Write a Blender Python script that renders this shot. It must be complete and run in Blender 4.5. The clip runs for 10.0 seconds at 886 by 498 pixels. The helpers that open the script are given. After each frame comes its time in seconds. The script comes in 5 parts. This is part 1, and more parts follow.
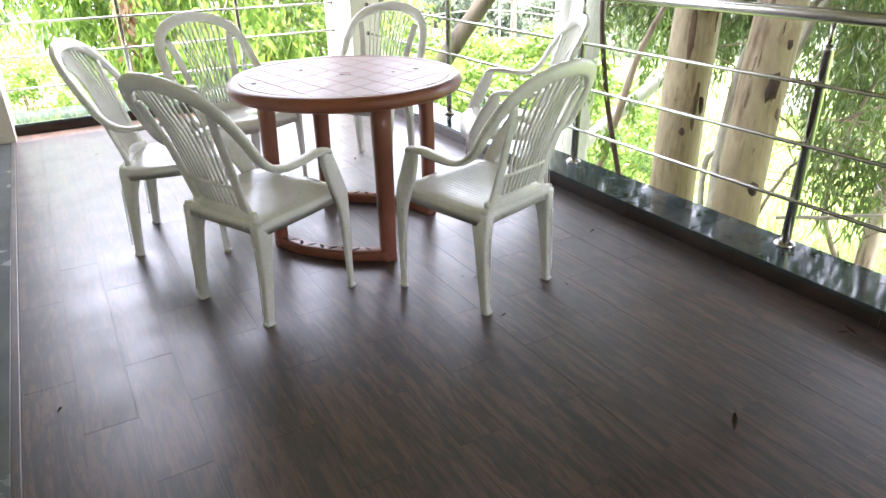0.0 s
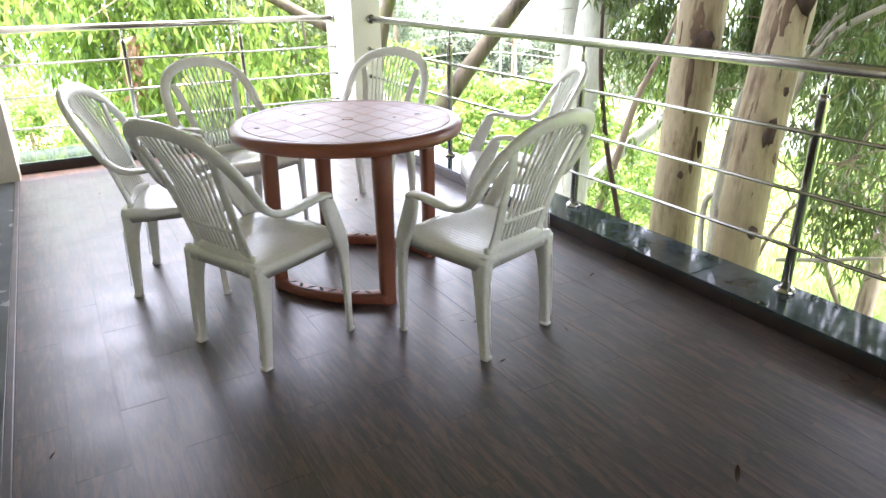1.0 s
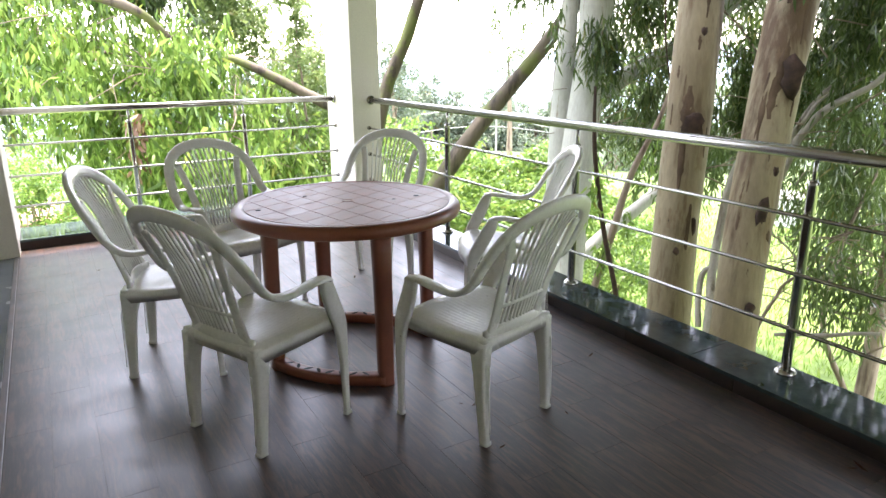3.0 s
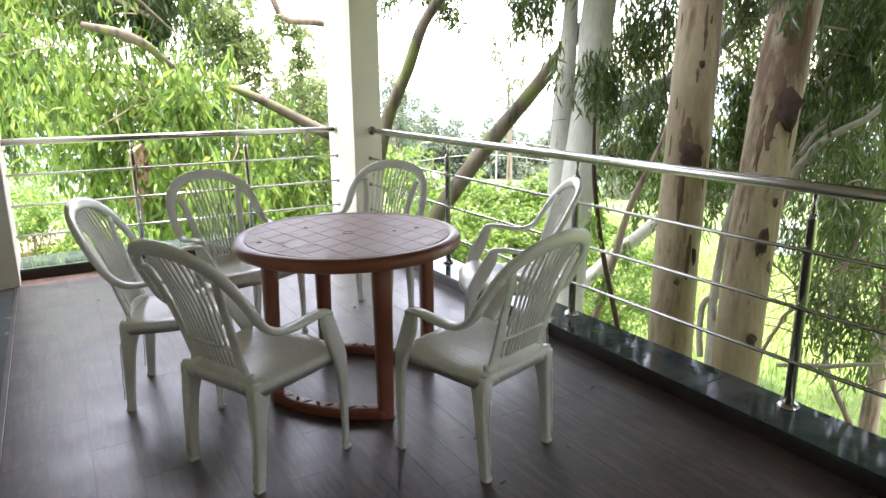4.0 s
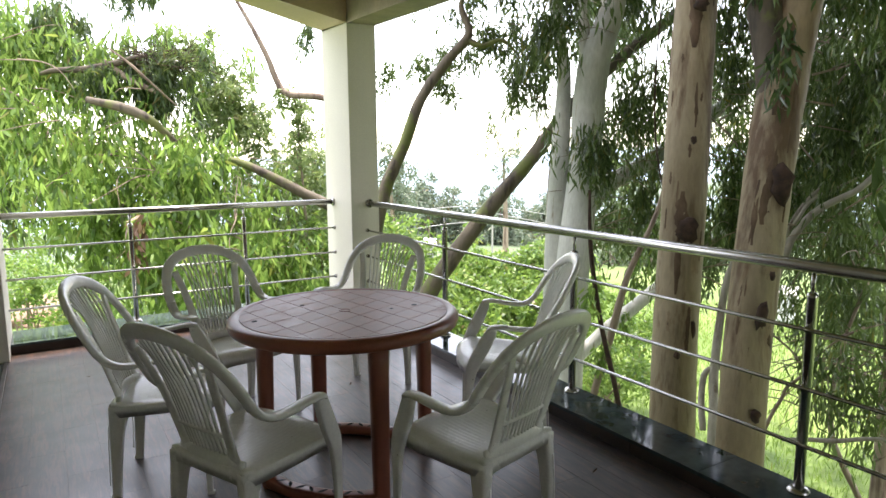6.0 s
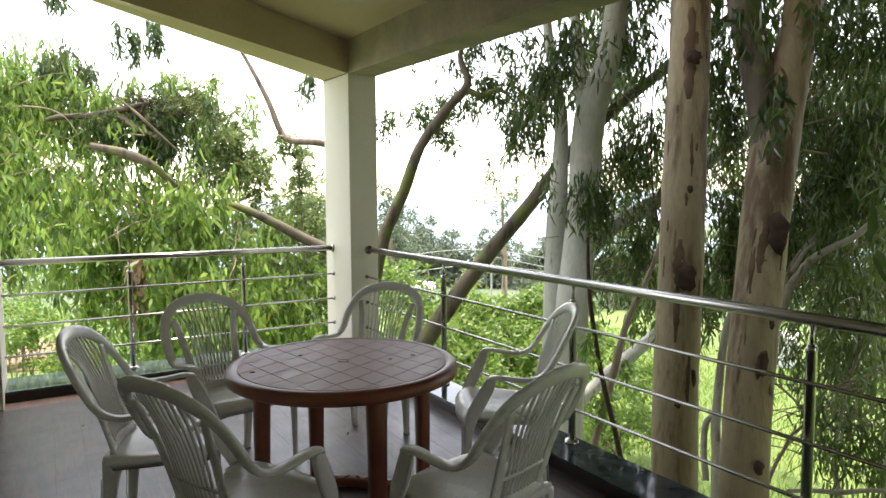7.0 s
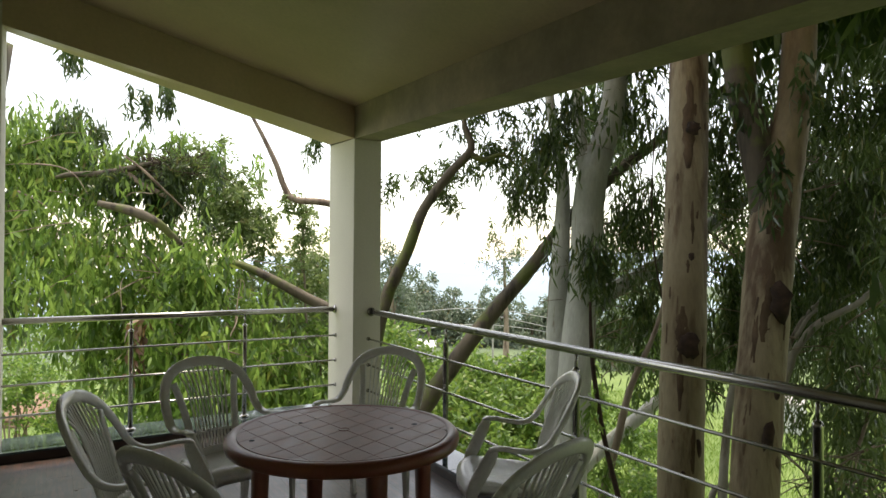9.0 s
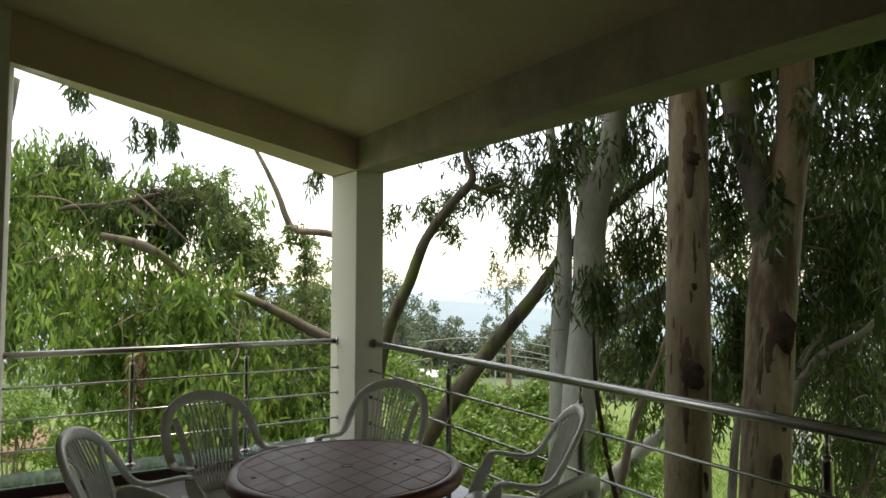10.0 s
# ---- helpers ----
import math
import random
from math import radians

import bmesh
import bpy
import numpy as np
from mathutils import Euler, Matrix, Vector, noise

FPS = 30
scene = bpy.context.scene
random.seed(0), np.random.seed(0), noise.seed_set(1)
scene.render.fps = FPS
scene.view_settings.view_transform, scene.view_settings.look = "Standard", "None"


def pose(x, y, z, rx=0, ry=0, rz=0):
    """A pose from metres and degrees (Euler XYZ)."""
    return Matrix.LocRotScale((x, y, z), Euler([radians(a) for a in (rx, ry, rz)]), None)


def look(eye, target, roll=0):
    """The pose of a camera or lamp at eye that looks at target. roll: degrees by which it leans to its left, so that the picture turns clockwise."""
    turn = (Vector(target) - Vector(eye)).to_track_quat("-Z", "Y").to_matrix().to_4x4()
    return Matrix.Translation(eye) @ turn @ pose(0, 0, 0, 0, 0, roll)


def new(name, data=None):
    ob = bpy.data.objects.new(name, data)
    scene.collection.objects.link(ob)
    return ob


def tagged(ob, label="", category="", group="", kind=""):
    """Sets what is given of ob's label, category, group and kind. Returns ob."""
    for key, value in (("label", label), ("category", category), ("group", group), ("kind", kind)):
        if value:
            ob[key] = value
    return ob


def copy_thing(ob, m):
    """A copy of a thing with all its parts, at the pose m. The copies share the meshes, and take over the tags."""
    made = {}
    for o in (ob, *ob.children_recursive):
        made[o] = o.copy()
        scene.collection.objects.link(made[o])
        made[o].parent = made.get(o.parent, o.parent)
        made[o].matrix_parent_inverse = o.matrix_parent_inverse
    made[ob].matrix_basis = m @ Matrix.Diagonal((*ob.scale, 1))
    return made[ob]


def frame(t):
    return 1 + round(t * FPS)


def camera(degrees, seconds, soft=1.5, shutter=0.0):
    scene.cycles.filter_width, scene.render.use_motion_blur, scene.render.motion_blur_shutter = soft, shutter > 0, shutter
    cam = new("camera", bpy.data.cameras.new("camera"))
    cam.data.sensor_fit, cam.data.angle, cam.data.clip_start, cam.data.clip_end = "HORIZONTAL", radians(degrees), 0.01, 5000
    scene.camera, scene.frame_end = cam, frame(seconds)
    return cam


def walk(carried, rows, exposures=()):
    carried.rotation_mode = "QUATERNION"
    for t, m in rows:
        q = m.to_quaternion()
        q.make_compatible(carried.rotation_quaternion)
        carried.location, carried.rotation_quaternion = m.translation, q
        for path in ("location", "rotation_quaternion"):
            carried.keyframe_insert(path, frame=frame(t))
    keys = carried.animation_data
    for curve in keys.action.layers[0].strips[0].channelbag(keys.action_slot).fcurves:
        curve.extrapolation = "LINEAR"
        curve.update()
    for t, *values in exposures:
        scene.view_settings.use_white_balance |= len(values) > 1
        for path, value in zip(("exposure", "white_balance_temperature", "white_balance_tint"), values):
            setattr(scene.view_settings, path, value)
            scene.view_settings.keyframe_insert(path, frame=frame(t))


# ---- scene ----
cam = camera(67.7, 10.0)
PATH = [
    (0, (0.89, -0.323, 1.27), (1.798, 1.235, 0.410), -1.0),
    (0.5, (0.897, -0.318, 1.285), (1.816, 1.262, 0.478), -0.6),
    (1, (0.898, -0.316, 1.297), (1.829, 1.281, 0.539), -0.6),
    (1.5, (0.9, -0.314, 1.31), (1.847, 1.3, 0.610), -0.6),
    (2, (0.899, -0.312, 1.322), (1.858, 1.317, 0.676), -0.4),
    (2.5, (0.895, -0.31, 1.334), (1.864, 1.331, 0.732), -0.5),
    (4, (0.897, -0.305, 1.367), (1.884, 1.366, 0.886), -0.4),
    (4.5, (0.904, -0.29, 1.372), (1.898, 1.388, 0.932), -0.6),
    (5, (0.909, -0.283, 1.385), (1.911, 1.402, 0.992), -0.4),
    (5.5, (0.908, -0.278, 1.397), (1.917, 1.413, 1.051), -0.4),
    (7, (0.902, -0.288, 1.449), (1.93, 1.421, 1.292), -0.3),
    (7.5, (0.896, -0.295, 1.459), (1.926, 1.417, 1.349), -0.2),
    (8, (0.891, -0.3, 1.473), (1.922, 1.413, 1.410), -0.2),
    (8.5, (0.886, -0.3, 1.484), (1.915, 1.415, 1.461), 0.2),
    (9, (0.884, -0.302, 1.497), (1.91, 1.414, 1.514), 0.4),
    (9.5, (0.881, -0.299, 1.503), (1.903, 1.419, 1.564), 0.2),
    (10, (0.878, -0.3, 1.516), (1.899, 1.417, 1.620), 0.1),
]
EXPOSURES = [(0.0, 3.72, 6650, 22), (2.5, 3.04, 6600, 21), (4.5, 2.53, 6800, 19), (5.5, 2.23, 6800, 18), (7.5, 1.55, 7250, 14), (9.0, 0.92, 7350, 12), (10.0, 0.58, 7350, 11)]
walk(cam, [(t, look(eye, target, roll)) for t, eye, target, roll in PATH], EXPOSURES)

# ---- daylight ----
SUN_ELEVATION, SUN_AZIMUTH = 79.0, 8.0  # degrees; azimuth from +y towards +x
world = bpy.data.worlds.new("sky")
scene.world = world
world.use_nodes = True
wn = world.node_tree.nodes
sky = wn.new("ShaderNodeTexSky")
sky.sky_type = "NISHITA"
sky.sun_disc = False
sky.sun_elevation, sky.sun_rotation = radians(SUN_ELEVATION), radians(SUN_AZIMUTH)
sky.dust_density, sky.air_density, sky.ozone_density = 1.0, 1.0, 0.5
wn["Background"].inputs["Strength"].default_value = 0.15
haze = wn.new("ShaderNodeMix")  # bright milky haze over the whole sky
haze.data_type, haze.blend_type = "RGBA", "ADD"
haze.inputs[0].default_value = 1.0
haze.inputs[7].default_value = (4.1, 3.85, 3.45, 1)
world.node_tree.links.new(sky.outputs["Color"], haze.inputs[6])
world.node_tree.links.new(haze.outputs[2], wn["Background"].inputs["Color"])
sun = new("sun", bpy.data.lights.new("sun", "SUN"))
sun.data.energy, sun.data.angle, sun.data.color = 2.7, radians(1.0), (1.0, 0.95, 0.86)
se, sa = radians(SUN_ELEVATION), radians(SUN_AZIMUTH)
sun.matrix_world = look((20 * math.cos(se) * math.sin(sa), 20 * math.cos(se) * math.cos(sa), 20 * math.sin(se)), (0, 0, 0))


# ---- materials ----
def nodes_of(name):
    m = bpy.data.materials.new(name)
    m.use_nodes = True
    t = m.node_tree
    return m, t, t.nodes["Principled BSDF"]


def noise_node(t, scale, detail=5.0, rough=0.6, stretch=(1, 1, 1), shift=None, coord="Object"):
    c = t.nodes.new("ShaderNodeTexCoord")
    mp = t.nodes.new("ShaderNodeMapping")
    mp.inputs["Scale"].default_value = stretch
    t.links.new(c.outputs[coord], mp.inputs["Vector"])
    if shift is not None:
        t.links.new(shift, mp.inputs["Location"])
    n = t.nodes.new("ShaderNodeTexNoise")
    n.inputs["Scale"].default_value, n.inputs["Detail"].default_value, n.inputs["Roughness"].default_value = scale, detail, rough
    t.links.new(mp.outputs["Vector"], n.inputs["Vector"])
    return n.outputs["Fac"]


def ramp(t, fac, stops):
    r = t.nodes.new("ShaderNodeValToRGB")
    els = r.color_ramp.elements
    while len(els) < len(stops):
        els.new(0.5)
    for e, (p, c) in zip(els, stops):
        e.position, e.color = p, (c[0], c[1], c[2], 1)
    t.links.new(fac, r.inputs["Fac"])
    return r.outputs["Color"]


def mixed(t, fac, a, b, kind="MIX"):
    m = t.nodes.new("ShaderNodeMix")
    m.data_type, m.blend_type = "RGBA", kind
    for sock, v in ((m.inputs[0], fac), (m.inputs[6], a), (m.inputs[7], b)):
        if isinstance(v, bpy.types.NodeSocket):
            t.links.new(v, sock)
        elif isinstance(v, (int, float)):
            sock.default_value = v
        else:
            sock.default_value = (*v, 1)
    return m.outputs[2]


def spread(t, fac, lo, hi, a=0.3, b=0.7):
    m = t.nodes.new("ShaderNodeMapRange")
    for k, v in (("From Min", a), ("From Max", b), ("To Min", lo), ("To Max", hi)):
        m.inputs[k].default_value = v
    t.links.new(fac, m.inputs["Value"])
    return m.outputs["Result"]


def bumped(t, p, height, strength, distance=0.01):
    b = t.nodes.new("ShaderNodeBump")
    b.inputs["Strength"].default_value, b.inputs["Distance"].default_value = strength, distance
    t.links.new(height, b.inputs["Height"])
    t.links.new(b.outputs["Normal"], p.inputs["Normal"])


def surface(name, c1, c2, rough, scale=4.0, metal=0.0, fine=60.0, bump=0.1, rough2=None, stretch=(1, 1, 1), spec=0.5, dist=0.004):
    """Two-scale stain and grain between two colours, with fine relief."""
    m, t, p = nodes_of(name)
    big, small = noise_node(t, scale, stretch=stretch), noise_node(t, fine, 3.0, stretch=stretch)
    col = ramp(t, big, [(0.32, c1), (0.68, c2)])
    col = mixed(t, spread(t, small, 0.0, 0.22), col, tuple(0.6 * v for v in c1))
    t.links.new(col, p.inputs["Base Color"])
    p.inputs["Metallic"].default_value, p.inputs["Specular IOR Level"].default_value = metal, spec
    t.links.new(spread(t, big, rough, rough2 or rough * 1.35), p.inputs["Roughness"])
    bumped(t, p, small, bump, dist)
    return m


def wood_tile():
    m, t, p = nodes_of("wood_tile")
    info = t.nodes.new("ShaderNodeObjectInfo")
    s = t.nodes.new("ShaderNodeVectorMath")
    s.operation = "SCALE"
    s.inputs[0].default_value = (37, 61, 13)
    t.links.new(info.outputs["Random"], s.inputs["Scale"])
    grain = noise_node(t, 2.6, 8, 0.66, (5, 0.8, 1), s.outputs["Vector"])
    streak = noise_node(t, 5, 6, 0.72, (8, 0.5, 1), s.outputs["Vector"])
    wear = noise_node(t, 2.2, 6, 0.62, (1, 1, 1), s.outputs["Vector"])
    smear = noise_node(t, 3.0, 2, 0.5, (1.5, 0.35, 1), s.outputs["Vector"])
    fine = noise_node(t, 26, 4, 0.7, (8, 0.35, 1), s.outputs["Vector"])
    col = ramp(t, grain, [(0.32, (0.006, 0.004, 0.003)), (0.42, (0.105, 0.045, 0.024)), (0.50, (0.013, 0.008, 0.006)), (0.58, (0.085, 0.037, 0.021)), (0.68, (0.011, 0.007, 0.006)), (0.8, (0.14, 0.062, 0.034))])
    col = mixed(t, spread(t, streak, 0.0, 0.9, 0.47, 0.6), col, (0.007, 0.004, 0.003))
    col = mixed(t, spread(t, fine, 0.0, 0.2, 0.54, 0.7), col, (0.12, 0.065, 0.043))
    col = mixed(t, spread(t, info.outputs["Random"], 0.0, 0.2, 0, 1), col, (0.04, 0.024, 0.019))
    col = mixed(t, spread(t, wear, 0.0, 0.08, 0.45, 0.8), col, (0.12, 0.09, 0.08))
    t.links.new(col, p.inputs["Base Color"])
    g = t.nodes.new("ShaderNodeNewGeometry")
    film = t.nodes.new("ShaderNodeTexNoise")  # mopping film that runs across the planks
    film.inputs["Scale"].default_value, film.inputs["Detail"].default_value = 5.0, 6.0
    t.links.new(g.outputs["Position"], film.inputs["Vector"])
    t.links.new(mixed(t, 0.3, mixed(t, 0.25, spread(t, film.outputs["Fac"], 0.36, 0.54, 0.36, 0.64), spread(t, smear, 0.36, 0.52)), spread(t, fine, 0.36, 0.56)), p.inputs["Roughness"])
    p.inputs["Specular IOR Level"].default_value = 0.3
    p.inputs["Coat Weight"].default_value, p.inputs["Coat IOR"].default_value = 0.75, 1.46
    t.links.new(mixed(t, 0.4, spread(t, film.outputs["Fac"], 0.285, 0.40, 0.36, 0.64), spread(t, smear, 0.285, 0.38)), p.inputs["Coat Roughness"])
    t.links.new(mixed(t, spread(t, fine, 0.0, 1.0, 0.35, 0.7), (0.75, 0.75, 0.75), (1.2, 1.2, 1.2)), p.inputs["Specular Tint"])
    p.inputs["Sheen Weight"].default_value, p.inputs["Sheen Roughness"].default_value = 0.16, 0.45  # pale sheen at grazing angles
    bumped(t, p, mixed(t, 0.5, streak, fine), 0.22, 0.002)
    return m


def leaf_mat(name, c1, c2, c3, through_col, clear=0.45, rough=0.4):
    m, t, p = nodes_of(name)
    g = t.nodes.new("ShaderNodeNewGeometry")
    col = ramp(t, g.outputs["Random Per Island"], [(0.0, c1), (0.55, c2), (0.93, c3), (1.0, (0.16, 0.12, 0.03))])
    t.links.new(col, p.inputs["Base Color"])
    p.inputs["Roughness"].default_value, p.inputs["Specular IOR Level"].default_value = rough, 0.4
    tr = t.nodes.new("ShaderNodeBsdfTranslucent")
    t.links.new(mixed(t, 0.55, col, through_col), tr.inputs["Color"])
    mx = t.nodes.new("ShaderNodeMixShader")
    mx.inputs["Fac"].default_value = clear
    t.links.new(p.outputs["BSDF"], mx.inputs[1])
    t.links.new(tr.outputs["BSDF"], mx.inputs[2])
    t.links.new(mx.outputs["Shader"], t.nodes["Material Output"].inputs["Surface"])
    return m


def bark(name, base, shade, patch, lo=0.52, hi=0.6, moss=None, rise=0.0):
    m, t, p = nodes_of(name)
    n1 = noise_node(t, 5.0, 7, 0.6, (1.5, 1.5, 0.22))
    n2 = noise_node(t, 30, 4, 0.6, (1, 1, 0.3))
    n3 = noise_node(t, 1.1, 3, 0.5)
    col = ramp(t, n3, [(0.3, base), (0.7, shade)])
    if rise:  # brown bark commoner up the stem, also standing in for dimmer light there
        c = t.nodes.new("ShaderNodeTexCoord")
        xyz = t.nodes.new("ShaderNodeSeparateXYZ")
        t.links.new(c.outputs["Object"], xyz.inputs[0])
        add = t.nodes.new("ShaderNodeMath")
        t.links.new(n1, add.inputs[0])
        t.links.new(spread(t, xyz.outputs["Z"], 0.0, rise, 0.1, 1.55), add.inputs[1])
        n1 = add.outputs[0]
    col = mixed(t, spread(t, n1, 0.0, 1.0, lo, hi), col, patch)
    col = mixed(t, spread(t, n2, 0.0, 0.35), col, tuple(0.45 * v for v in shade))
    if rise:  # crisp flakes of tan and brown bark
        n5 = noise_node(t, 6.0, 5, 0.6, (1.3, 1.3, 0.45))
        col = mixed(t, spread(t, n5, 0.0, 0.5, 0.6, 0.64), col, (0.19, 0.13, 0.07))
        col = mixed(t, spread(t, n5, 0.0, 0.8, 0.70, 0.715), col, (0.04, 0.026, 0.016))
    if moss:
        n4 = noise_node(t, 2.2, 5, 0.6)
        col = mixed(t, spread(t, n4, 0.0, 0.85, 0.5, 0.58), col, moss)
    t.links.new(col, p.inputs["Base Color"])
    p.inputs["Roughness"].default_value = 0.75
    bumped(t, p, mixed(t, 0.5, n1, n2), 0.5, 0.02)
    return m


WOOD = wood_tile()
GROUT = surface("grout", (0.012, 0.008, 0.006), (0.16, 0.13, 0.11), 0.45, 5)
GRANITE = surface("black_granite", (0.030, 0.046, 0.050), (0.085, 0.112, 0.118), 0.02, 7, fine=240, bump=0.006, rough2=0.07, spec=0.55)
SKIRTING = surface("dark_skirting", (0.010, 0.006, 0.005), (0.045, 0.026, 0.019), 0.4, 6, fine=50)
GREY_STONE = surface("grey_stone", (0.11, 0.13, 0.14), (0.16, 0.18, 0.19), 0.22, 3, fine=150, bump=0.03)
PAINT = surface("cream_paint", (0.74, 0.71, 0.62), (0.80, 0.77, 0.68), 0.7, 1.6, fine=90, bump=0.12)
CEILING_PAINT = surface("ceiling_paint", (0.60, 0.475, 0.33), (0.74, 0.595, 0.44), 0.3, 1.1, fine=40, bump=0.05, rough2=0.45)
# mould-mottled paint, darkened further to stand in for dim light on the beam
WEATHERED_SHADED = surface("weathered_shaded_paint", (0.30, 0.265, 0.20), (0.52, 0.44, 0.33), 0.6, 2.4, fine=30, bump=0.15)
STEEL = surface("brushed_steel", (0.47, 0.46, 0.44), (0.52, 0.51, 0.49), 0.24, 6, 1.0, 200, 0.0, 0.27)
PLASTIC = surface("white_plastic", (0.74, 0.74, 0.70), (0.81, 0.805, 0.775), 0.16, 5, fine=70, bump=0.035, rough2=0.32)
pt = PLASTIC.node_tree  # yellow-brown grime in blotches and specks
pp = pt.nodes["Principled BSDF"]
pcol = mixed(pt, spread(pt, noise_node(pt, 7.0, 8, 0.7), 0.0, 0.45, 0.60, 0.76), pp.inputs["Base Color"].links[0].from_socket, (0.36, 0.31, 0.21))
pt.links.new(mixed(pt, spread(pt, noise_node(pt, 55.0, 3, 0.6), 0.0, 0.6, 0.72, 0.76), pcol, (0.13, 0.09, 0.055)), pp.inputs["Base Color"])
BROWN = surface("brown_plastic", (0.20, 0.062, 0.036), (0.27, 0.088, 0.05), 0.3, 5, fine=70, bump=0.06, rough2=0.44)
BROWN_TOP = surface("worn_brown_plastic", (0.24, 0.095, 0.065), (0.37, 0.18, 0.14), 0.38, 14, fine=120, bump=0.12, rough2=0.56)
DARK = surface("recess_shade", (0.01, 0.008, 0.007), (0.02, 0.015, 0.012), 0.9)
CONCRETE = surface("concrete", (0.3, 0.29, 0.27), (0.4, 0.39, 0.36), 0.85)
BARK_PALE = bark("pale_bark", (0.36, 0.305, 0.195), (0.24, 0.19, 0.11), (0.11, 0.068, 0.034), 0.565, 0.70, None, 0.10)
BARK_OLD = surface("old_bark", (0.06, 0.038, 0.023), (0.19, 0.135, 0.085), 0.9, 9, fine=60, bump=0.6, stretch=(1, 1, 0.35), dist=0.01)
BARK_GREY = bark("grey_limb_bark", (0.36, 0.34, 0.29), (0.22, 0.20, 0.16), (0.12, 0.09, 0.06), 0.55, 0.65)
BARK_WHITE = bark("white_bark", (0.50, 0.50, 0.46), (0.33, 0.345, 0.30), (0.17, 0.12, 0.075), 0.6, 0.66)
BARK_MOSS = bark("mossy_bark", (0.125, 0.105, 0.07), (0.07, 0.056, 0.036), (0.04, 0.031, 0.02), 0.52, 0.62, (0.10, 0.125, 0.025))
BARK_TWIG = bark("twig_bark", (0.30, 0.24, 0.18), (0.22, 0.17, 0.12), (0.12, 0.08, 0.06), 0.5, 0.6)
KNOT = surface("knot_bark", (0.03, 0.02, 0.015), (0.075, 0.045, 0.03), 0.9, 20, fine=90, bump=0.6)
LEAF_BRIGHT = leaf_mat("bright_leaf", (0.012, 0.04, 0.008), (0.08, 0.163, 0.034), (0.27, 0.39, 0.11), (0.34, 0.52, 0.11), 0.5, 0.2)
LEAF_PALE = leaf_mat("pale_green_leaf", (0.07, 0.12, 0.04), (0.15, 0.22, 0.085), (0.27, 0.34, 0.15), (0.34, 0.45, 0.14), 0.42, 0.4)
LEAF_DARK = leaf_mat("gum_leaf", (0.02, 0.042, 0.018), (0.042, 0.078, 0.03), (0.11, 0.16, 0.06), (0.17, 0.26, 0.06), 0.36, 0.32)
LEAF_SHRUB = leaf_mat("shrub_leaf", (0.018, 0.055, 0.012), (0.10, 0.192, 0.038), (0.265, 0.38, 0.09), (0.33, 0.51, 0.10), 0.4)
LEAF_MID = leaf_mat("grey_green_leaf", (0.012, 0.028, 0.011), (0.038, 0.07, 0.026), (0.11, 0.16, 0.06), (0.22, 0.31, 0.08), 0.42, 0.3)
# paler, greyer leaf green with the haze of distance put into it
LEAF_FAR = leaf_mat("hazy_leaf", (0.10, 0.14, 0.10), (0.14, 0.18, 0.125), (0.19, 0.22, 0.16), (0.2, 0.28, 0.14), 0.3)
LEAF_DEAD = leaf_mat("dead_leaf", (0.05, 0.03, 0.02), (0.12, 0.07, 0.045), (0.26, 0.18, 0.12), (0.3, 0.15, 0.06), 0.2)
GRASS = leaf_mat("grass_blade", (0.06, 0.125, 0.022), (0.12, 0.21, 0.038), (0.20, 0.29, 0.07), (0.32, 0.46, 0.08), 0.4)
SOIL = surface("grassy_soil", (0.085, 0.145, 0.03), (0.16, 0.22, 0.055), 0.9, 0.35, fine=6, bump=0.6, dist=0.05)
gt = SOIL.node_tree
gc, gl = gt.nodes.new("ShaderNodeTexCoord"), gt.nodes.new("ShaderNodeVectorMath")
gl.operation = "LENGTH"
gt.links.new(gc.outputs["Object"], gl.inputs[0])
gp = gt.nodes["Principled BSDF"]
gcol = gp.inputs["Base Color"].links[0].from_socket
gt.links.new(mixed(gt, spread(gt, gl.outputs["Value"], 0.0, 1.0, 36, 60), gcol, mixed(gt, noise_node(gt, 0.12), (0.06, 0.095, 0.06), (0.12, 0.155, 0.10))), gp.inputs["Base Color"])  # woods past the meadow, greyed by distance haze put into the colour
EARTH = surface("red_earth", (0.20, 0.12, 0.08), (0.30, 0.20, 0.14), 0.95, 1.5, fine=14, bump=0.7, dist=0.05)
ROOF_WHITE = surface("white_sheet_roof", (0.7, 0.7, 0.7), (0.8, 0.8, 0.8), 0.5)
CABLE = surface("cable", (0.35, 0.35, 0.35), (0.45, 0.45, 0.45), 0.5)


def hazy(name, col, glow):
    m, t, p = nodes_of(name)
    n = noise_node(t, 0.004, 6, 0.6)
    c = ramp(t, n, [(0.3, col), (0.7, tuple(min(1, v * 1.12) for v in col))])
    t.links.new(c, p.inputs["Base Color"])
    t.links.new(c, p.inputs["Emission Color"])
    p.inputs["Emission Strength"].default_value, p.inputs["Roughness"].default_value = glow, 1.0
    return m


# distance haze is mixed into both hill colours
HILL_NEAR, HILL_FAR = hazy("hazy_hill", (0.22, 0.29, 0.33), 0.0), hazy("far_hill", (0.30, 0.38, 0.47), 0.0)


# ---- mesh tools ----
def from_bm(name, bm, material, smooth=False):
    me = bpy.data.meshes.new(name)
    bmesh.ops.recalc_face_normals(bm, faces=bm.faces)
    bm.to_mesh(me)
    bm.free()
    me.materials.append(material)
    if smooth:
        me.shade_smooth()
    return me


def part(name, bm, material, parent, label="", smooth=False):
    ob = new(name, from_bm(name, bm, material, smooth) if isinstance(bm, bmesh.types.BMesh) else bm)
    ob.parent = parent
    return tagged(ob, label)


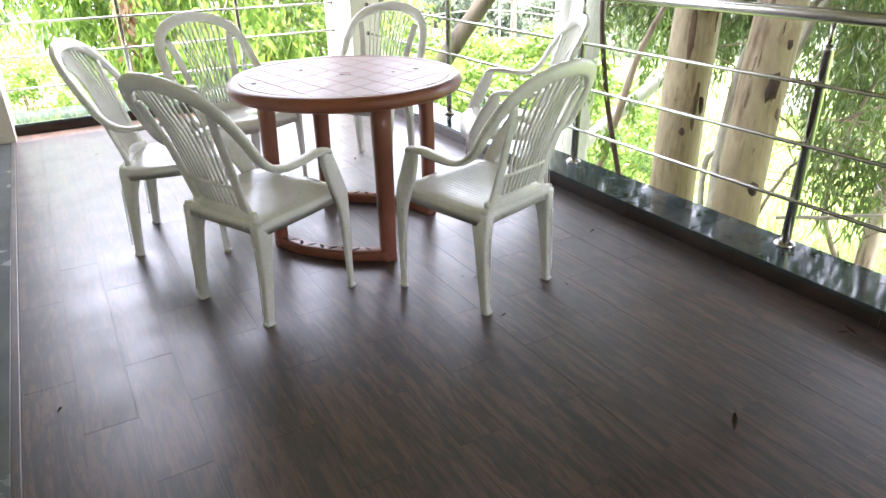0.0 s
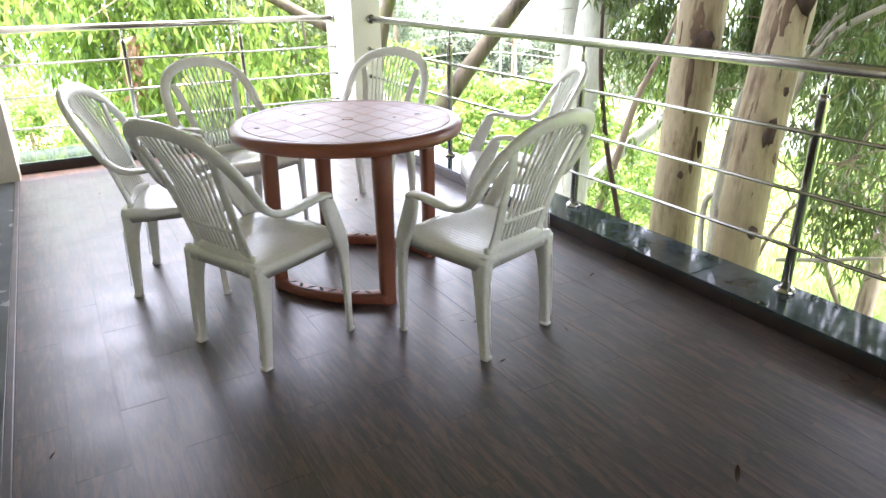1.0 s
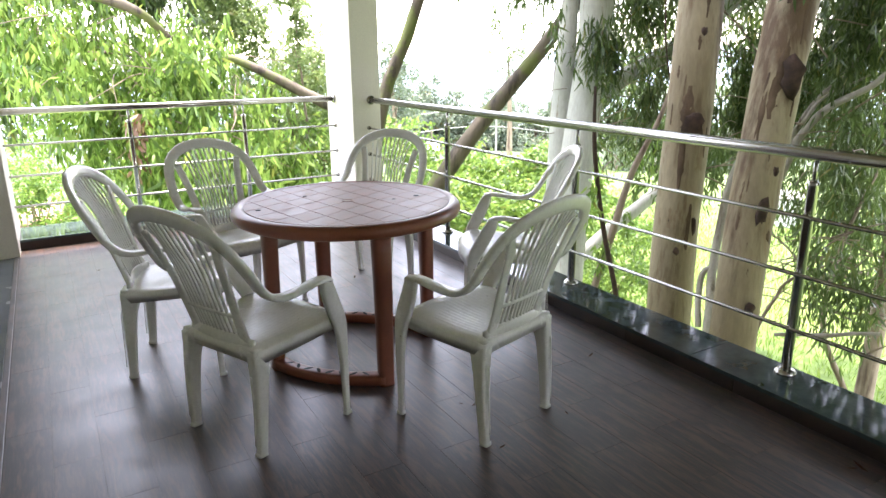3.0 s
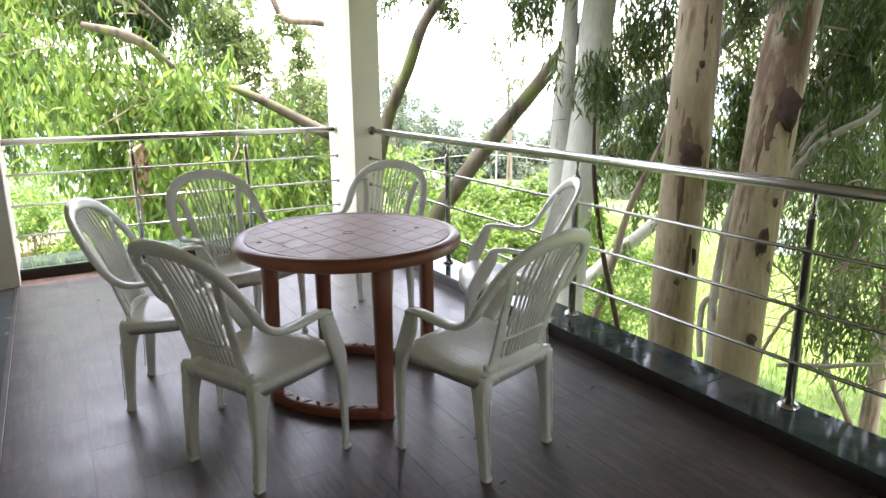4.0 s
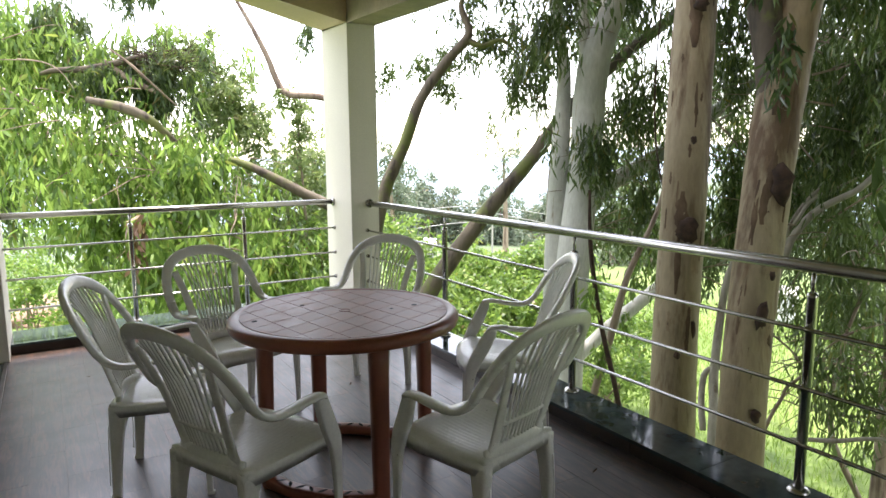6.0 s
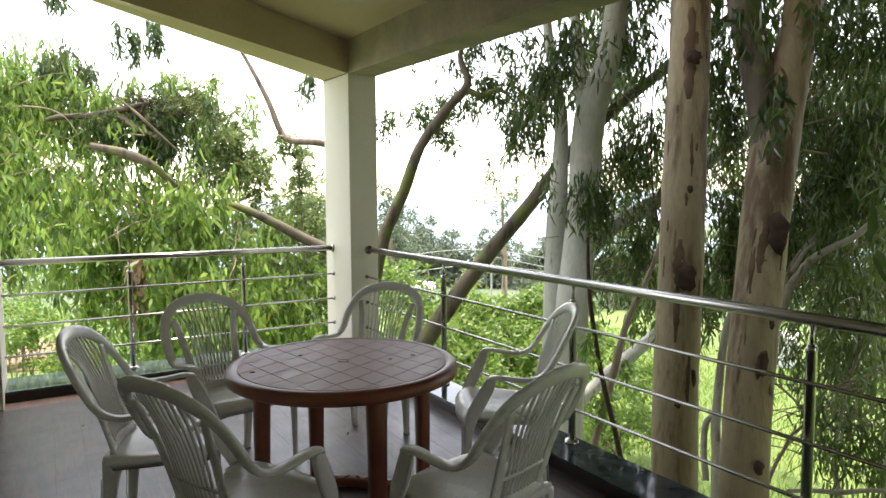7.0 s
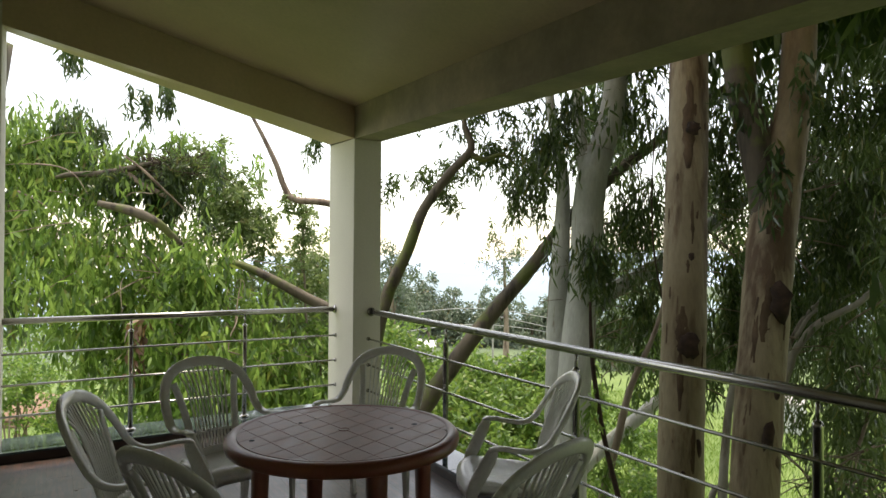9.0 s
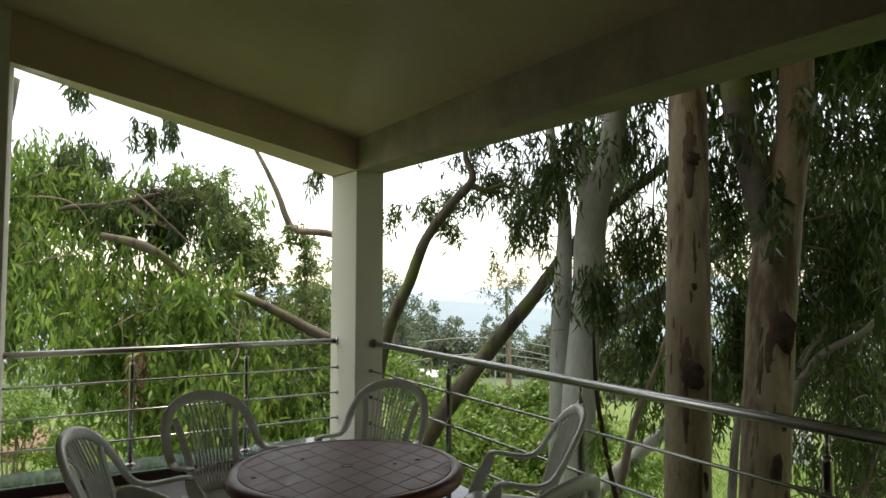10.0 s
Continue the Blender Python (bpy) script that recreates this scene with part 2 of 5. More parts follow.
def root(name, label, category, m=None, group="", kind=""):
    ob = tagged(new(name), label, category, group, kind)
    ob.empty_display_size = 0.1
    if m is not None:
        ob.matrix_basis = m
    return ob


def structure(name, bm, material, label, category, smooth=False):
    return tagged(new(name, from_bm(name, bm, material, smooth)), label, category, kind="structure")


def hexa(bm, lo, hi):
    """A solid from four bottom corners and four top corners."""
    v = [bm.verts.new(p) for p in (*lo, *hi)]
    for f in ((3, 2, 1, 0), (4, 5, 6, 7), (0, 1, 5, 4), (1, 2, 6, 5), (2, 3, 7, 6), (3, 0, 4, 7)):
        bm.faces.new([v[i] for i in f])
    return bm


def box(x0, x1, y0, y1, z0, z1, bevel=0.0, bm=None):
    bm = bm or bmesh.new()
    c = ((x0, y0), (x1, y0), (x1, y1), (x0, y1))
    hexa(bm, [(*p, z0) for p in c], [(*p, z1) for p in c])
    if bevel:
        bmesh.ops.bevel(bm, geom=list(bm.edges), offset=bevel, segments=2, affect="EDGES", profile=0.5)
    return bm


def smooth_path(pts, n):
    """Catmull-Rom through rows of numbers, n steps between rows."""
    p = np.array(pts, float)
    q = np.vstack([2 * p[0] - p[1], p, 2 * p[-1] - p[-2]])
    out = []
    for i in range(1, len(q) - 2):
        for k in range(n):
            u = k / n
            a, b, c, d = q[i - 1:i + 3]
            out.append(0.5 * (2 * b + (c - a) * u + (2 * a - 5 * b + 4 * c - d) * u * u + (3 * b - a - 3 * c + d) * u ** 3))
    return np.array(out + [p[-1]])


def sweep(rows, side, sections=10, square=1.0, bm=None, steps=5, wobble=0.0, seed=0):
    """A limb along rows (x, y, z, half width, half thickness). side: the direction of the width. square below 1 gives rounder boxes."""
    bm = bm or bmesh.new()
    rnd = random.Random(seed)
    path = smooth_path(rows, steps) if len(rows) > 2 else np.array(rows, float)
    rings = []
    for i, r in enumerate(path):
        c = Vector(r[:3])
        d = Vector(path[min(i + 1, len(path) - 1)][:3]) - Vector(path[max(i - 1, 0)][:3])
        d.normalize()
        s = Vector(side(r) if callable(side) else side)
        s = (s - d * s.dot(d)).normalized()
        u = d.cross(s)
        ring = []
        for k in range(sections):
            a = 2 * math.pi * (k + 0.5) / sections
            ca, sa_ = math.cos(a), math.sin(a)
            w = 1 + (rnd.uniform(-wobble, wobble) if wobble else 0)
            x = math.copysign(abs(ca) ** square, ca) * r[3] * w
            y = math.copysign(abs(sa_) ** square, sa_) * r[4] * w
            ring.append(bm.verts.new(c + s * x + u * y))
        rings.append(ring)
    for a, b in zip(rings, rings[1:]):
        for k in range(sections):
            bm.faces.new((a[k], a[(k + 1) % sections], b[(k + 1) % sections], b[k]))
    bm.faces.new(rings[0][::-1])
    bm.faces.new(rings[-1])
    return bm


def rod(a, b, r, sections=14, bm=None):
    d = Vector(b) - Vector(a)
    side = (1, 0, 0) if abs(d.normalized().x) < 0.8 else (0, 1, 0)
    return sweep([(*a, r, r), (*b, r, r)], side, sections, bm=bm)


def turned(profile, sections=24, bm=None, at=(0, 0)):
    """A turned body from (radius, height) rows."""
    bm = bm or bmesh.new()
    rings = [[bm.verts.new((at[0] + r * math.cos(2 * math.pi * k / sections), at[1] + r * math.sin(2 * math.pi * k / sections), z)) for k in range(sections)] for r, z in profile]
    for a, b in zip(rings, rings[1:]):
        for k in range(sections):
            bm.faces.new((a[k], a[(k + 1) % sections], b[(k + 1) % sections], b[k]))
    bm.faces.new(rings[0][::-1])
    bm.faces.new(rings[-1])
    return bm


# ---- the terrace: shell ----
X0, X1 = 0.592, 3.17        # tiled floor, from the stone strip to the east kerb
Y0, Y1 = -2.4, 5.26          # from the house wall to the north kerb
KERB = 0.082
YS = -3.6                    # assumed far end of the terrace behind the camera, set to limit light
RAIL_X, RAIL_Y, RAIL_Z = 3.36, 5.5, 0.983
BARS = (0.744, 0.514, 0.287)
PX0, PX1, PY0, PY1 = 3.187, 3.452, 5.08, 5.67   # corner pillar


def roof_z(x, y, base):
    return base + 0.233 * (PX0 - x) + 0.02 * (y - PY0)


floor = structure("floor", box(X0 - 0.03, X1 + 0.26, YS, Y1 + 0.4, -0.3, -0.0006), GROUT, "dark brown wood-look tile floor with pale joints", "floor")
strip = structure("floor_strip", box(-1.2, X0 - 0.03, YS, PY0, -0.3, 0.0, 0.002), GREY_STONE, "blue-grey polished stone floor strip beside the tiles", "floor")
structure("floor_rear", box(X0, X1, YS, Y0 - 0.002, -0.01, 0.0), WOOD, "dark brown wood-look floor behind", "floor")
structure("floor_trim", box(X0 - 0.028, X0 - 0.004, Y0, Y1, -0.02, 0.006, 0.002), WOOD, "narrow brown edging strip along the floor", "trim")
structure("terrace_base", box(-6.0, X1 + 0.22, -12.0, Y1 + 0.4, -6.0, -0.3), CONCRETE, "plain concrete storey below the terrace", "wall")
structure("pillar", box(PX0, PX1, PY0, PY1, -0.02, 2.545, 0.006), PAINT, "cream painted square concrete corner pillar", "pillar")
structure("wall_north", box(-1.2, 0.6, PY0, PY1, -0.3, 3.9, 0.006), PAINT, "cream painted wall end beside the kerb", "wall")
# two unseen masses, added to block skylight from the west and south
structure("unseen_house_block", box(-6.0, -1.42, -12.0, PY1, -0.3, 7.2), PAINT, "unseen plain cream block added to keep skylight off the trunks", "wall")
structure("unseen_house_wing", box(-1.4, PX1, -12.0, YS - 0.22, -0.3, 7.2), PAINT, "unseen plain cream block added behind the terrace to cut skylight", "wall")
# unseen walls that close the terrace and bounce light onto the chairs
structure("wall_west", box(-1.4, -1.2, YS - 0.2, PY1, -0.3, 4.2), PAINT, "unseen cream wall assumed on the house side", "wall")
structure("wall_south", box(-1.2, PX1, YS - 0.2, YS, -0.3, 4.2), PAINT, "unseen cream wall assumed behind the terrace", "wall")


def sloped(x0, x1, y0, y1, low, high):
    """A solid whose under and upper sides follow the roof's slope; low and high are heights at the pillar."""
    c = ((x0, y0), (x1, y0), (x1, y1), (x0, y1))
    return hexa(bmesh.new(), [(x, y, roof_z(x, y, low)) for x, y in c], [(x, y, roof_z(x, y, high)) for x, y in c])


structure("ceiling", sloped(-1.4, PX0, YS - 0.2, PY0, 2.797, 3.0), CEILING_PAINT, "sloping cream painted concrete ceiling", "ceiling")
structure("beam_north", hexa(bmesh.new(), [(0.6, PY0, 3.04), (PX0, PY0, 2.514), (PX0, PY1, 2.538), (0.6, PY1, 3.16)],
                             [(0.6, PY0, 3.6), (PX0, PY0, 3.0), (PX0, PY1, 3.0), (0.6, PY1, 3.6)]), CEILING_PAINT, "sloping cream concrete roof beam", "beam")
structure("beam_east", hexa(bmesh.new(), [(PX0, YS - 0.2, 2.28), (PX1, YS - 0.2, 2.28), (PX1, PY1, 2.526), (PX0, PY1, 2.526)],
                            [(PX0, YS - 0.2, 3.0), (PX1, YS - 0.2, 2.95), (PX1, PY1, 3.0), (PX0, PY1, 3.05)]), WEATHERED_SHADED, "cream concrete eaves beam with grey mould stains and painted-in shade", "beam")

# kerbs: core, skirting tiles on the face, polished slabs on top
kerb_east = structure("kerb_east", box(X1 + 0.012, 3.41, YS, PY0, -0.3, KERB - 0.02), CONCRETE, "low kerb with brown skirting and black granite top", "kerb")
kerb_north = structure("kerb_north", box(0.6, PX0, Y1 + 0.012, 5.66, -0.3, KERB - 0.02), CONCRETE, "low kerb with brown skirting and black granite top", "kerb")


# ---- guard rails ----
def flange(r, h):
    return turned([(r, 0.0), (r, h * 0.35), (r * 0.82, h * 0.7), (r * 0.55, h)], 20)


def guard_rail(name, along, fixed, a, b, posts, label, end_flange):
    """A rail along x or y from a to b at the fixed other coordinate."""
    def at(u, z, off=0.0):
        return (u, fixed + off, z) if along == "x" else (fixed + off, u, z)
    g = root(name, label, "railing")
    part("handrail", rod(at(a, RAIL_Z), at(b, RAIL_Z), 0.025, 20), STEEL, g, "polished steel handrail", True)
    inward = -0.026
    for z in BARS:
        part("bar", rod(at(a, z, inward), at(b, z, inward), 0.0085, 12), STEEL, g, "", True)
    if end_flange:
        u, sgn = end_flange
        for z, off, r in ((RAIL_Z, 0.0, 0.04), *[(z, inward, 0.018) for z in BARS]):
            bm = flange(r, 0.022)
            turn = Matrix.Rotation(radians(90), 4, "X") if along == "y" else Matrix.Rotation(radians(-90), 4, "Y")
            bmesh.ops.transform(bm, matrix=Matrix.Translation(at(u, z, off)) @ turn, verts=bm.verts)
            part("end_flange", bm, STEEL, g, "", True)
    for u in posts:
        x, y, _ = at(u, 0)
        p = part("post", turned([(0.02, KERB), (0.02, 0.86), (0.021, 0.862), (0.021, 0.875), (0.014, 0.885)], 18, at=(x, y)), STEEL, g, "round steel post", True)
        part("pin", turned([(0.009, 0.87), (0.009, RAIL_Z - 0.012)], 12, at=(x, y)), STEEL, p, "", True)
        f = flange(0.042, 0.024)
        bmesh.ops.translate(f, vec=(x, y, KERB), verts=f.verts)
        part("base_flange", f, STEEL, p, "", True)
        for z in BARS:
            q = at(u, z, inward * 0.55)
            d = (0, -0.014, 0) if along == "x" else (-0.014, 0, 0)
            part("bar_holder", rod(q, tuple(i + j for i, j in zip(q, d)), 0.012, 10), STEEL, p, "", True)
    return g


guard_rail("guard_rail", "y", RAIL_X, YS, PY0, (-2.9, -1.56, -0.23, 1.10, 2.417, 3.79), "stainless steel guard rail on the granite kerb beside the trees", (PY0, 1))
guard_rail("guard_rail", "x", RAIL_Y, 0.6, PX0, (1.46, 2.356), "stainless steel guard rail between wall end and pillar", (PX0, 1))


# ---- chairs ----
def chair(m, label):
    """A plastic garden armchair; its base is the middle between the rear feet, and it faces +y."""
    c = root("armchair", label, "chair", m, "white chairs round the table")
    # dished, grooved seat that falls a little to the rear, with a turned-down rim
    bm = bmesh.new()
    nx, ny = 66, 14
    grid = {}
    for layer in (0, 1):
        for j in range(ny + 1):
            v = j / ny
            half = 0.197 + 0.038 * math.sin(v * math.pi * 0.55)
            for i in range(nx + 1):
                u = 2 * i / nx - 1
                x = half * u * (1 - 0.06 * max(0, v - 0.8) * 5 * abs(u) ** 4)
                y = -0.005 + 0.435 * v - 0.04 * max(0, v - 0.75) * 4 * u * u
                z = 0.404 + 0.034 * v - 0.012 * (1 - u * u) * math.sin(math.pi * min(1, v + 0.05)) - 0.034 * max(0.0, (v - 0.8) / 0.2) ** 2
                z -= 0.014 * (abs(u) ** 8)
                if layer == 0:
                    z -= 0.0011 * (i % 3 == 1) * (0.1 < v < 0.9) * (abs(u) < 0.82)
                else:
                    z -= 0.022 if 0 < i < nx and 0 < j < ny else 0.045
                grid[layer, i, j] = bm.verts.new((x, y, z))
    for layer in (0, 1):
        for j in range(ny):
            for i in range(nx):
                bm.faces.new([grid[layer, a, b] for a, b in ((i, j), (i + 1, j), (i + 1, j + 1), (i, j + 1))])
    edge = [(i, 0) for i in range(nx)] + [(nx, j) for j in range(ny)] + [(i, ny) for i in range(nx, 0, -1)] + [(0, j) for j in range(ny, 0, -1)]
    for k, e in enumerate(edge):
        f = edge[(k + 1) % len(edge)]
        bm.faces.new((grid[0, *e], grid[0, *f], grid[1, *f], grid[1, *e]))
    part("seat", bm, PLASTIC, c, "grooved glossy seat", True)
    for s in (-1, 1):
        # rear leg: a wide shell that narrows to a small lipped foot
        leg = part("leg", sweep([(s * 0.185, 0.0, 0.0, 0.0165, 0.02), (s * 0.185, 0.001, 0.008, 0.017, 0.02), (s * 0.186, 0.003, 0.018, 0.0145, 0.0175), (s * 0.188, 0.012, 0.16, 0.0185, 0.022), (s * 0.186, 0.021, 0.28, 0.022, 0.028), (s * 0.179, 0.03, 0.35, 0.0245, 0.037), (s * 0.17, 0.04, 0.392, 0.025, 0.046)],
                                (1, 0, 0), 16, 0.42), PLASTIC, c, "wide tapered rear leg", True)
        part("flute", sweep([(s * 0.186, -0.0225, 0.05, 0.0035, 0.002), (s * 0.188, -0.0165, 0.2, 0.0045, 0.002), (s * 0.183, -0.0135, 0.31, 0.006, 0.002)], (1, 0, 0), 6), PLASTIC, leg, "", True)
        # front leg: slim below the seat, a broad cranked panel above it
        part("leg", sweep([(s * 0.24, 0.385, 0.0, 0.0125, 0.0165), (s * 0.24, 0.385, 0.009, 0.013, 0.0165), (s * 0.24, 0.383, 0.02, 0.0095, 0.0125), (s * 0.243, 0.378, 0.18, 0.0115, 0.015), (s * 0.246, 0.369, 0.33, 0.0135, 0.023), (s * 0.249, 0.354, 0.405, 0.0155, 0.031),
                           (s * 0.262, 0.312, 0.49, 0.0145, 0.033), (s * 0.277, 0.277, 0.56, 0.0145, 0.029), (s * 0.284, 0.262, 0.598, 0.0145, 0.022)], (1, 0, 0), 14, 0.45), PLASTIC, c, "slim front leg rising to the arm", True)
        # armrest: nearly level in front, sweeping up into the hoop
        part("armrest", sweep([(s * 0.286, 0.282, 0.592, 0.016, 0.008), (s * 0.286, 0.262, 0.603, 0.023, 0.0105), (s * 0.284, 0.215, 0.604, 0.025, 0.0105), (s * 0.279, 0.14, 0.592, 0.025, 0.011), (s * 0.272, 0.075, 0.588, 0.024, 0.012), (s * 0.266, 0.025, 0.605, 0.023, 0.013), (s * 0.262, -0.012, 0.642, 0.023, 0.0135)],
                              (1, 0, 0), 14, 0.7), PLASTIC, c, "", True)
        # flat side bar between seat and hoop
        part("side_bar", sweep([(s * 0.128, 0.026, 0.405, 0.026, 0.009), (s * 0.133, 0.0, 0.49, 0.023, 0.0075), (s * 0.146, -0.036, 0.61, 0.021, 0.007), (s * 0.165, -0.075, 0.715, 0.02, 0.007), (s * 0.186, -0.102, 0.79, 0.019, 0.008)],
                               (1, 0, 0), 12, 0.6), PLASTIC, c, "", True)
    # hoop of the back
    half = [(0.262, -0.008, 0.636), (0.259, -0.04, 0.69), (0.246, -0.076, 0.75), (0.216, -0.112, 0.807), (0.162, -0.144, 0.849), (0.088, -0.164, 0.874)]
    hoop = [(-x, y, z) for x, y, z in half] + [(0, -0.171, 0.882)] + half[::-1]
    rows = [(x, y, z, 0.0135, 0.023 + 0.006 * (z - 0.63) / 0.25) for x, y, z in hoop]
    part("back_hoop", sweep(rows, (0, 0.93, 0.36), 14, 0.7, steps=5), PLASTIC, c, "arched back hoop", True)
    # bottom rail, low cross bar, fan of slats that thicken below the cross bar
    part("back_rail", sweep([(-0.16, 0.028, 0.392, 0.011, 0.034), (-0.08, 0.014, 0.402, 0.011, 0.038), (0.0, 0.008, 0.405, 0.011, 0.04), (0.08, 0.014, 0.402, 0.011, 0.038), (0.16, 0.028, 0.392, 0.011, 0.034)], (0, 1, 0), 12, 0.6), PLASTIC, c, "", True)
    part("cross_bar", sweep([(-0.14, -0.006, 0.515, 0.006, 0.0075), (0.0, -0.022, 0.522, 0.006, 0.0075), (0.14, -0.006, 0.515, 0.006, 0.0075)], (0, 1, 0), 8, 0.7), PLASTIC, c, "", True)
    n = 10
    for k in range(n):
        u = 2 * (k + 1) / (n + 1) - 1
        zt = 0.868 - 0.075 * abs(u) ** 2.2
        yt = -0.163 + 0.05 * abs(u) ** 2
        part("slat", sweep([(0.108 * u, 0.010 + 0.012 * u * u, 0.43, 0.0058, 0.006), (0.112 * u, -0.018 + 0.01 * u * u, 0.52, 0.0058, 0.0055), (0.128 * u, -0.066 + 0.014 * u * u, 0.67, 0.0046, 0.005), (0.146 * u, -0.115 + 0.03 * u * u, 0.77, 0.0046, 0.005), (0.165 * u, yt, zt, 0.0055, 0.005)], (1, 0, 0), 8, 0.7, steps=4), PLASTIC, c, "", True)
    return c


def facing(x, y, dx, dy):
    return pose(x, y, 0, 0, 0, math.degrees(math.atan2(dy, dx)) - 90)


CHAIR_LABEL = "white plastic garden armchair with fan-slatted arched back"
first_chair = chair(facing(1.296, 1.935, 0.906, 0.423), CHAIR_LABEL + ", scuffed")
for x, y, dx, dy in ((2.262, 1.464, -0.269, 0.963), (1.125, 2.832, 0.941, -0.338), (1.68, 3.472, 0.326, -0.945), (2.645, 3.385, -0.821, -0.571), (3.028, 2.299, -0.855, 0.519)):
    tagged(copy_thing(first_chair, facing(x, y, dx, dy)), CHAIR_LABEL)

# ---- table ----
TX, TY, TZ, TR = 2.005, 2.405, 0.73, 0.505
GRID_U, GRID_V, CELL = radians(27), radians(100), 0.118


def clip_convex(poly, keep):
    """Cuts a convex polygon by half planes (nx, ny, d): nx x + ny y <= d."""
    for nx_, ny_, d in keep:
        out = []
        for i, p in enumerate(poly):
            q = poly[(i + 1) % len(poly)]
            a, b = nx_ * p[0] + ny_ * p[1] - d, nx_ * q[0] + ny_ * q[1] - d
            if a <= 0:
                out.append(p)
            if a * b < 0:
                out.append((p[0] + (q[0] - p[0]) * a / (a - b), p[1] + (q[1] - p[1]) * a / (a - b)))
        poly = out
        if len(poly) < 3:
            return []
    return poly


def garden_table():
    t = root("garden_table", "round reddish-brown plastic garden table with diamond-patterned top", "table", pose(TX, TY, 0))
    top = part("tabletop", turned([(0.42, 0.675), (TR - 0.022, 0.672), (TR - 0.006, 0.68), (TR, 0.698), (TR - 0.003, 0.714), (TR - 0.014, 0.726), (TR - 0.03, 0.7305), (TR - 0.046, 0.729), (TR - 0.05, 0.7255), (0.1, 0.7255)], 72), BROWN, t, "rounded reddish-brown rim", True)
    ring = [(math.cos(a), math.sin(a), TR - 0.054) for a in (2 * math.pi * k / 48 for k in range(48))]
    for i in range(-6, 6):
        for j in range(-6, 6):
            g = 0.0008
            sq = [(p * math.cos(GRID_U) + q * math.cos(GRID_V), p * math.sin(GRID_U) + q * math.sin(GRID_V)) for p, q in ((i * CELL + g, j * CELL + g), ((i + 1) * CELL - g, j * CELL + g), ((i + 1) * CELL - g, (j + 1) * CELL - g), (i * CELL + g, (j + 1) * CELL - g))]
            poly = clip_convex(sq, ring)
            if len(poly) < 3:
                continue
            bm = bmesh.new()
            cx, cy = sum(p[0] for p in poly) / len(poly), sum(p[1] for p in poly) / len(poly)
            lo = [bm.verts.new((x, y, 0.7255)) for x, y in poly]
            hi = [bm.verts.new((cx + (x - cx) * 0.984, cy + (y - cy) * 0.984, 0.7285)) for x, y in poly]
            for k in range(len(poly)):
                bm.faces.new((lo[k], lo[(k + 1) % len(poly)], hi[(k + 1) % len(poly)], hi[k]))
            bm.faces.new(hi)
            part("panel", bm, BROWN_TOP, top)
    plug = part("umbrella_plug", turned([(0.026, 0.728), (0.026, 0.7305), (0.022, 0.7312), (0.0215, 0.7300), (0.003, 0.7300)], 24), BROWN_TOP, top, "round umbrella hole cover", True)
    for x, y, r in ((-0.396, 0.021, 0.012), (0.19, -0.08, 0.009), (-0.13, 0.2, 0.01), (0.31, -0.07, 0.013)):
        # near-black disc laid on top for the shade inside a drain hole
        part("hole", turned([(r, 0.728), (r, 0.7292)], 12, at=(x, y)), DARK, top, "dark disc painted in as a drain hole's shade")
    # skirt under the top, legs, foot bars
    feet = ((-0.022, -0.402), (-0.385, 0.01), (0.405, -0.02), (0.012, 0.415))
    for x, y in feet:
        d = Vector((x, y, 0)).normalized()
        side = (-d.y, d.x, 0)
        fx, fy = x * 0.955, y * 0.955
        part("leg", sweep([(fx, fy, 0.0, 0.036, 0.03), (fx, fy, 0.05, 0.034, 0.028), (fx * 1.0, fy * 1.0, 0.35, 0.037, 0.03), (fx * 0.985, fy * 0.985, 0.69, 0.042, 0.034)], side, 14, 0.6, steps=3), BROWN, t, "tapered channel leg", True)
    for a, b, bow in ((0, 1, (-0.045, -0.04)), (3, 2, (0.045, 0.04))):
        (ax, ay), (bx, by) = feet[a], feet[b]
        mx_, my_ = (ax + bx) / 2 * 0.955 + bow[0], (ay + by) / 2 * 0.955 + bow[1]
        rows = [(ax * 0.955, ay * 0.955, 0.026, 0.034, 0.026), ((ax * 0.955 + mx_) / 2 + bow[0] * 0.3, (ay * 0.955 + my_) / 2 + bow[1] * 0.3, 0.026, 0.031, 0.024), (mx_, my_, 0.026, 0.031, 0.024),
                ((bx * 0.955 + mx_) / 2 + bow[0] * 0.3, (by * 0.955 + my_) / 2 + bow[1] * 0.3, 0.026, 0.031, 0.024), (bx * 0.955, by * 0.955, 0.026, 0.034, 0.026)]
        n = Vector((bow[0], bow[1], 0)).normalized()
        bar = part("foot_bar", sweep(rows, n, 12, 0.45, steps=5), BROWN, t, "curved foot bar with slanted slots", True)
        pts = smooth_path([r[:3] for r in rows], 5)
        for k in range(3, len(pts) - 3, 2):
            d = Vector(pts[k + 1] - pts[k - 1]).normalized()
            slant = (Vector((-d.y, d.x, 0)) * 0.8 + d * (0.7 if k % 4 == 1 else -0.7)).normalized()
            c0 = Vector(pts[k]) + Vector((0, 0, 0.0235))
            bm = sweep([(*(c0 - slant * 0.021), 0.003, 0.0014), (*c0, 0.009, 0.0014), (*(c0 + slant * 0.021), 0.003, 0.0012)], slant.cross(Vector((0, 0, 1))), 8, steps=3)
            # raised dark lens stands in for the shade within a slot
            part("slot", bm, DARK, bar)
    return t


garden_table()


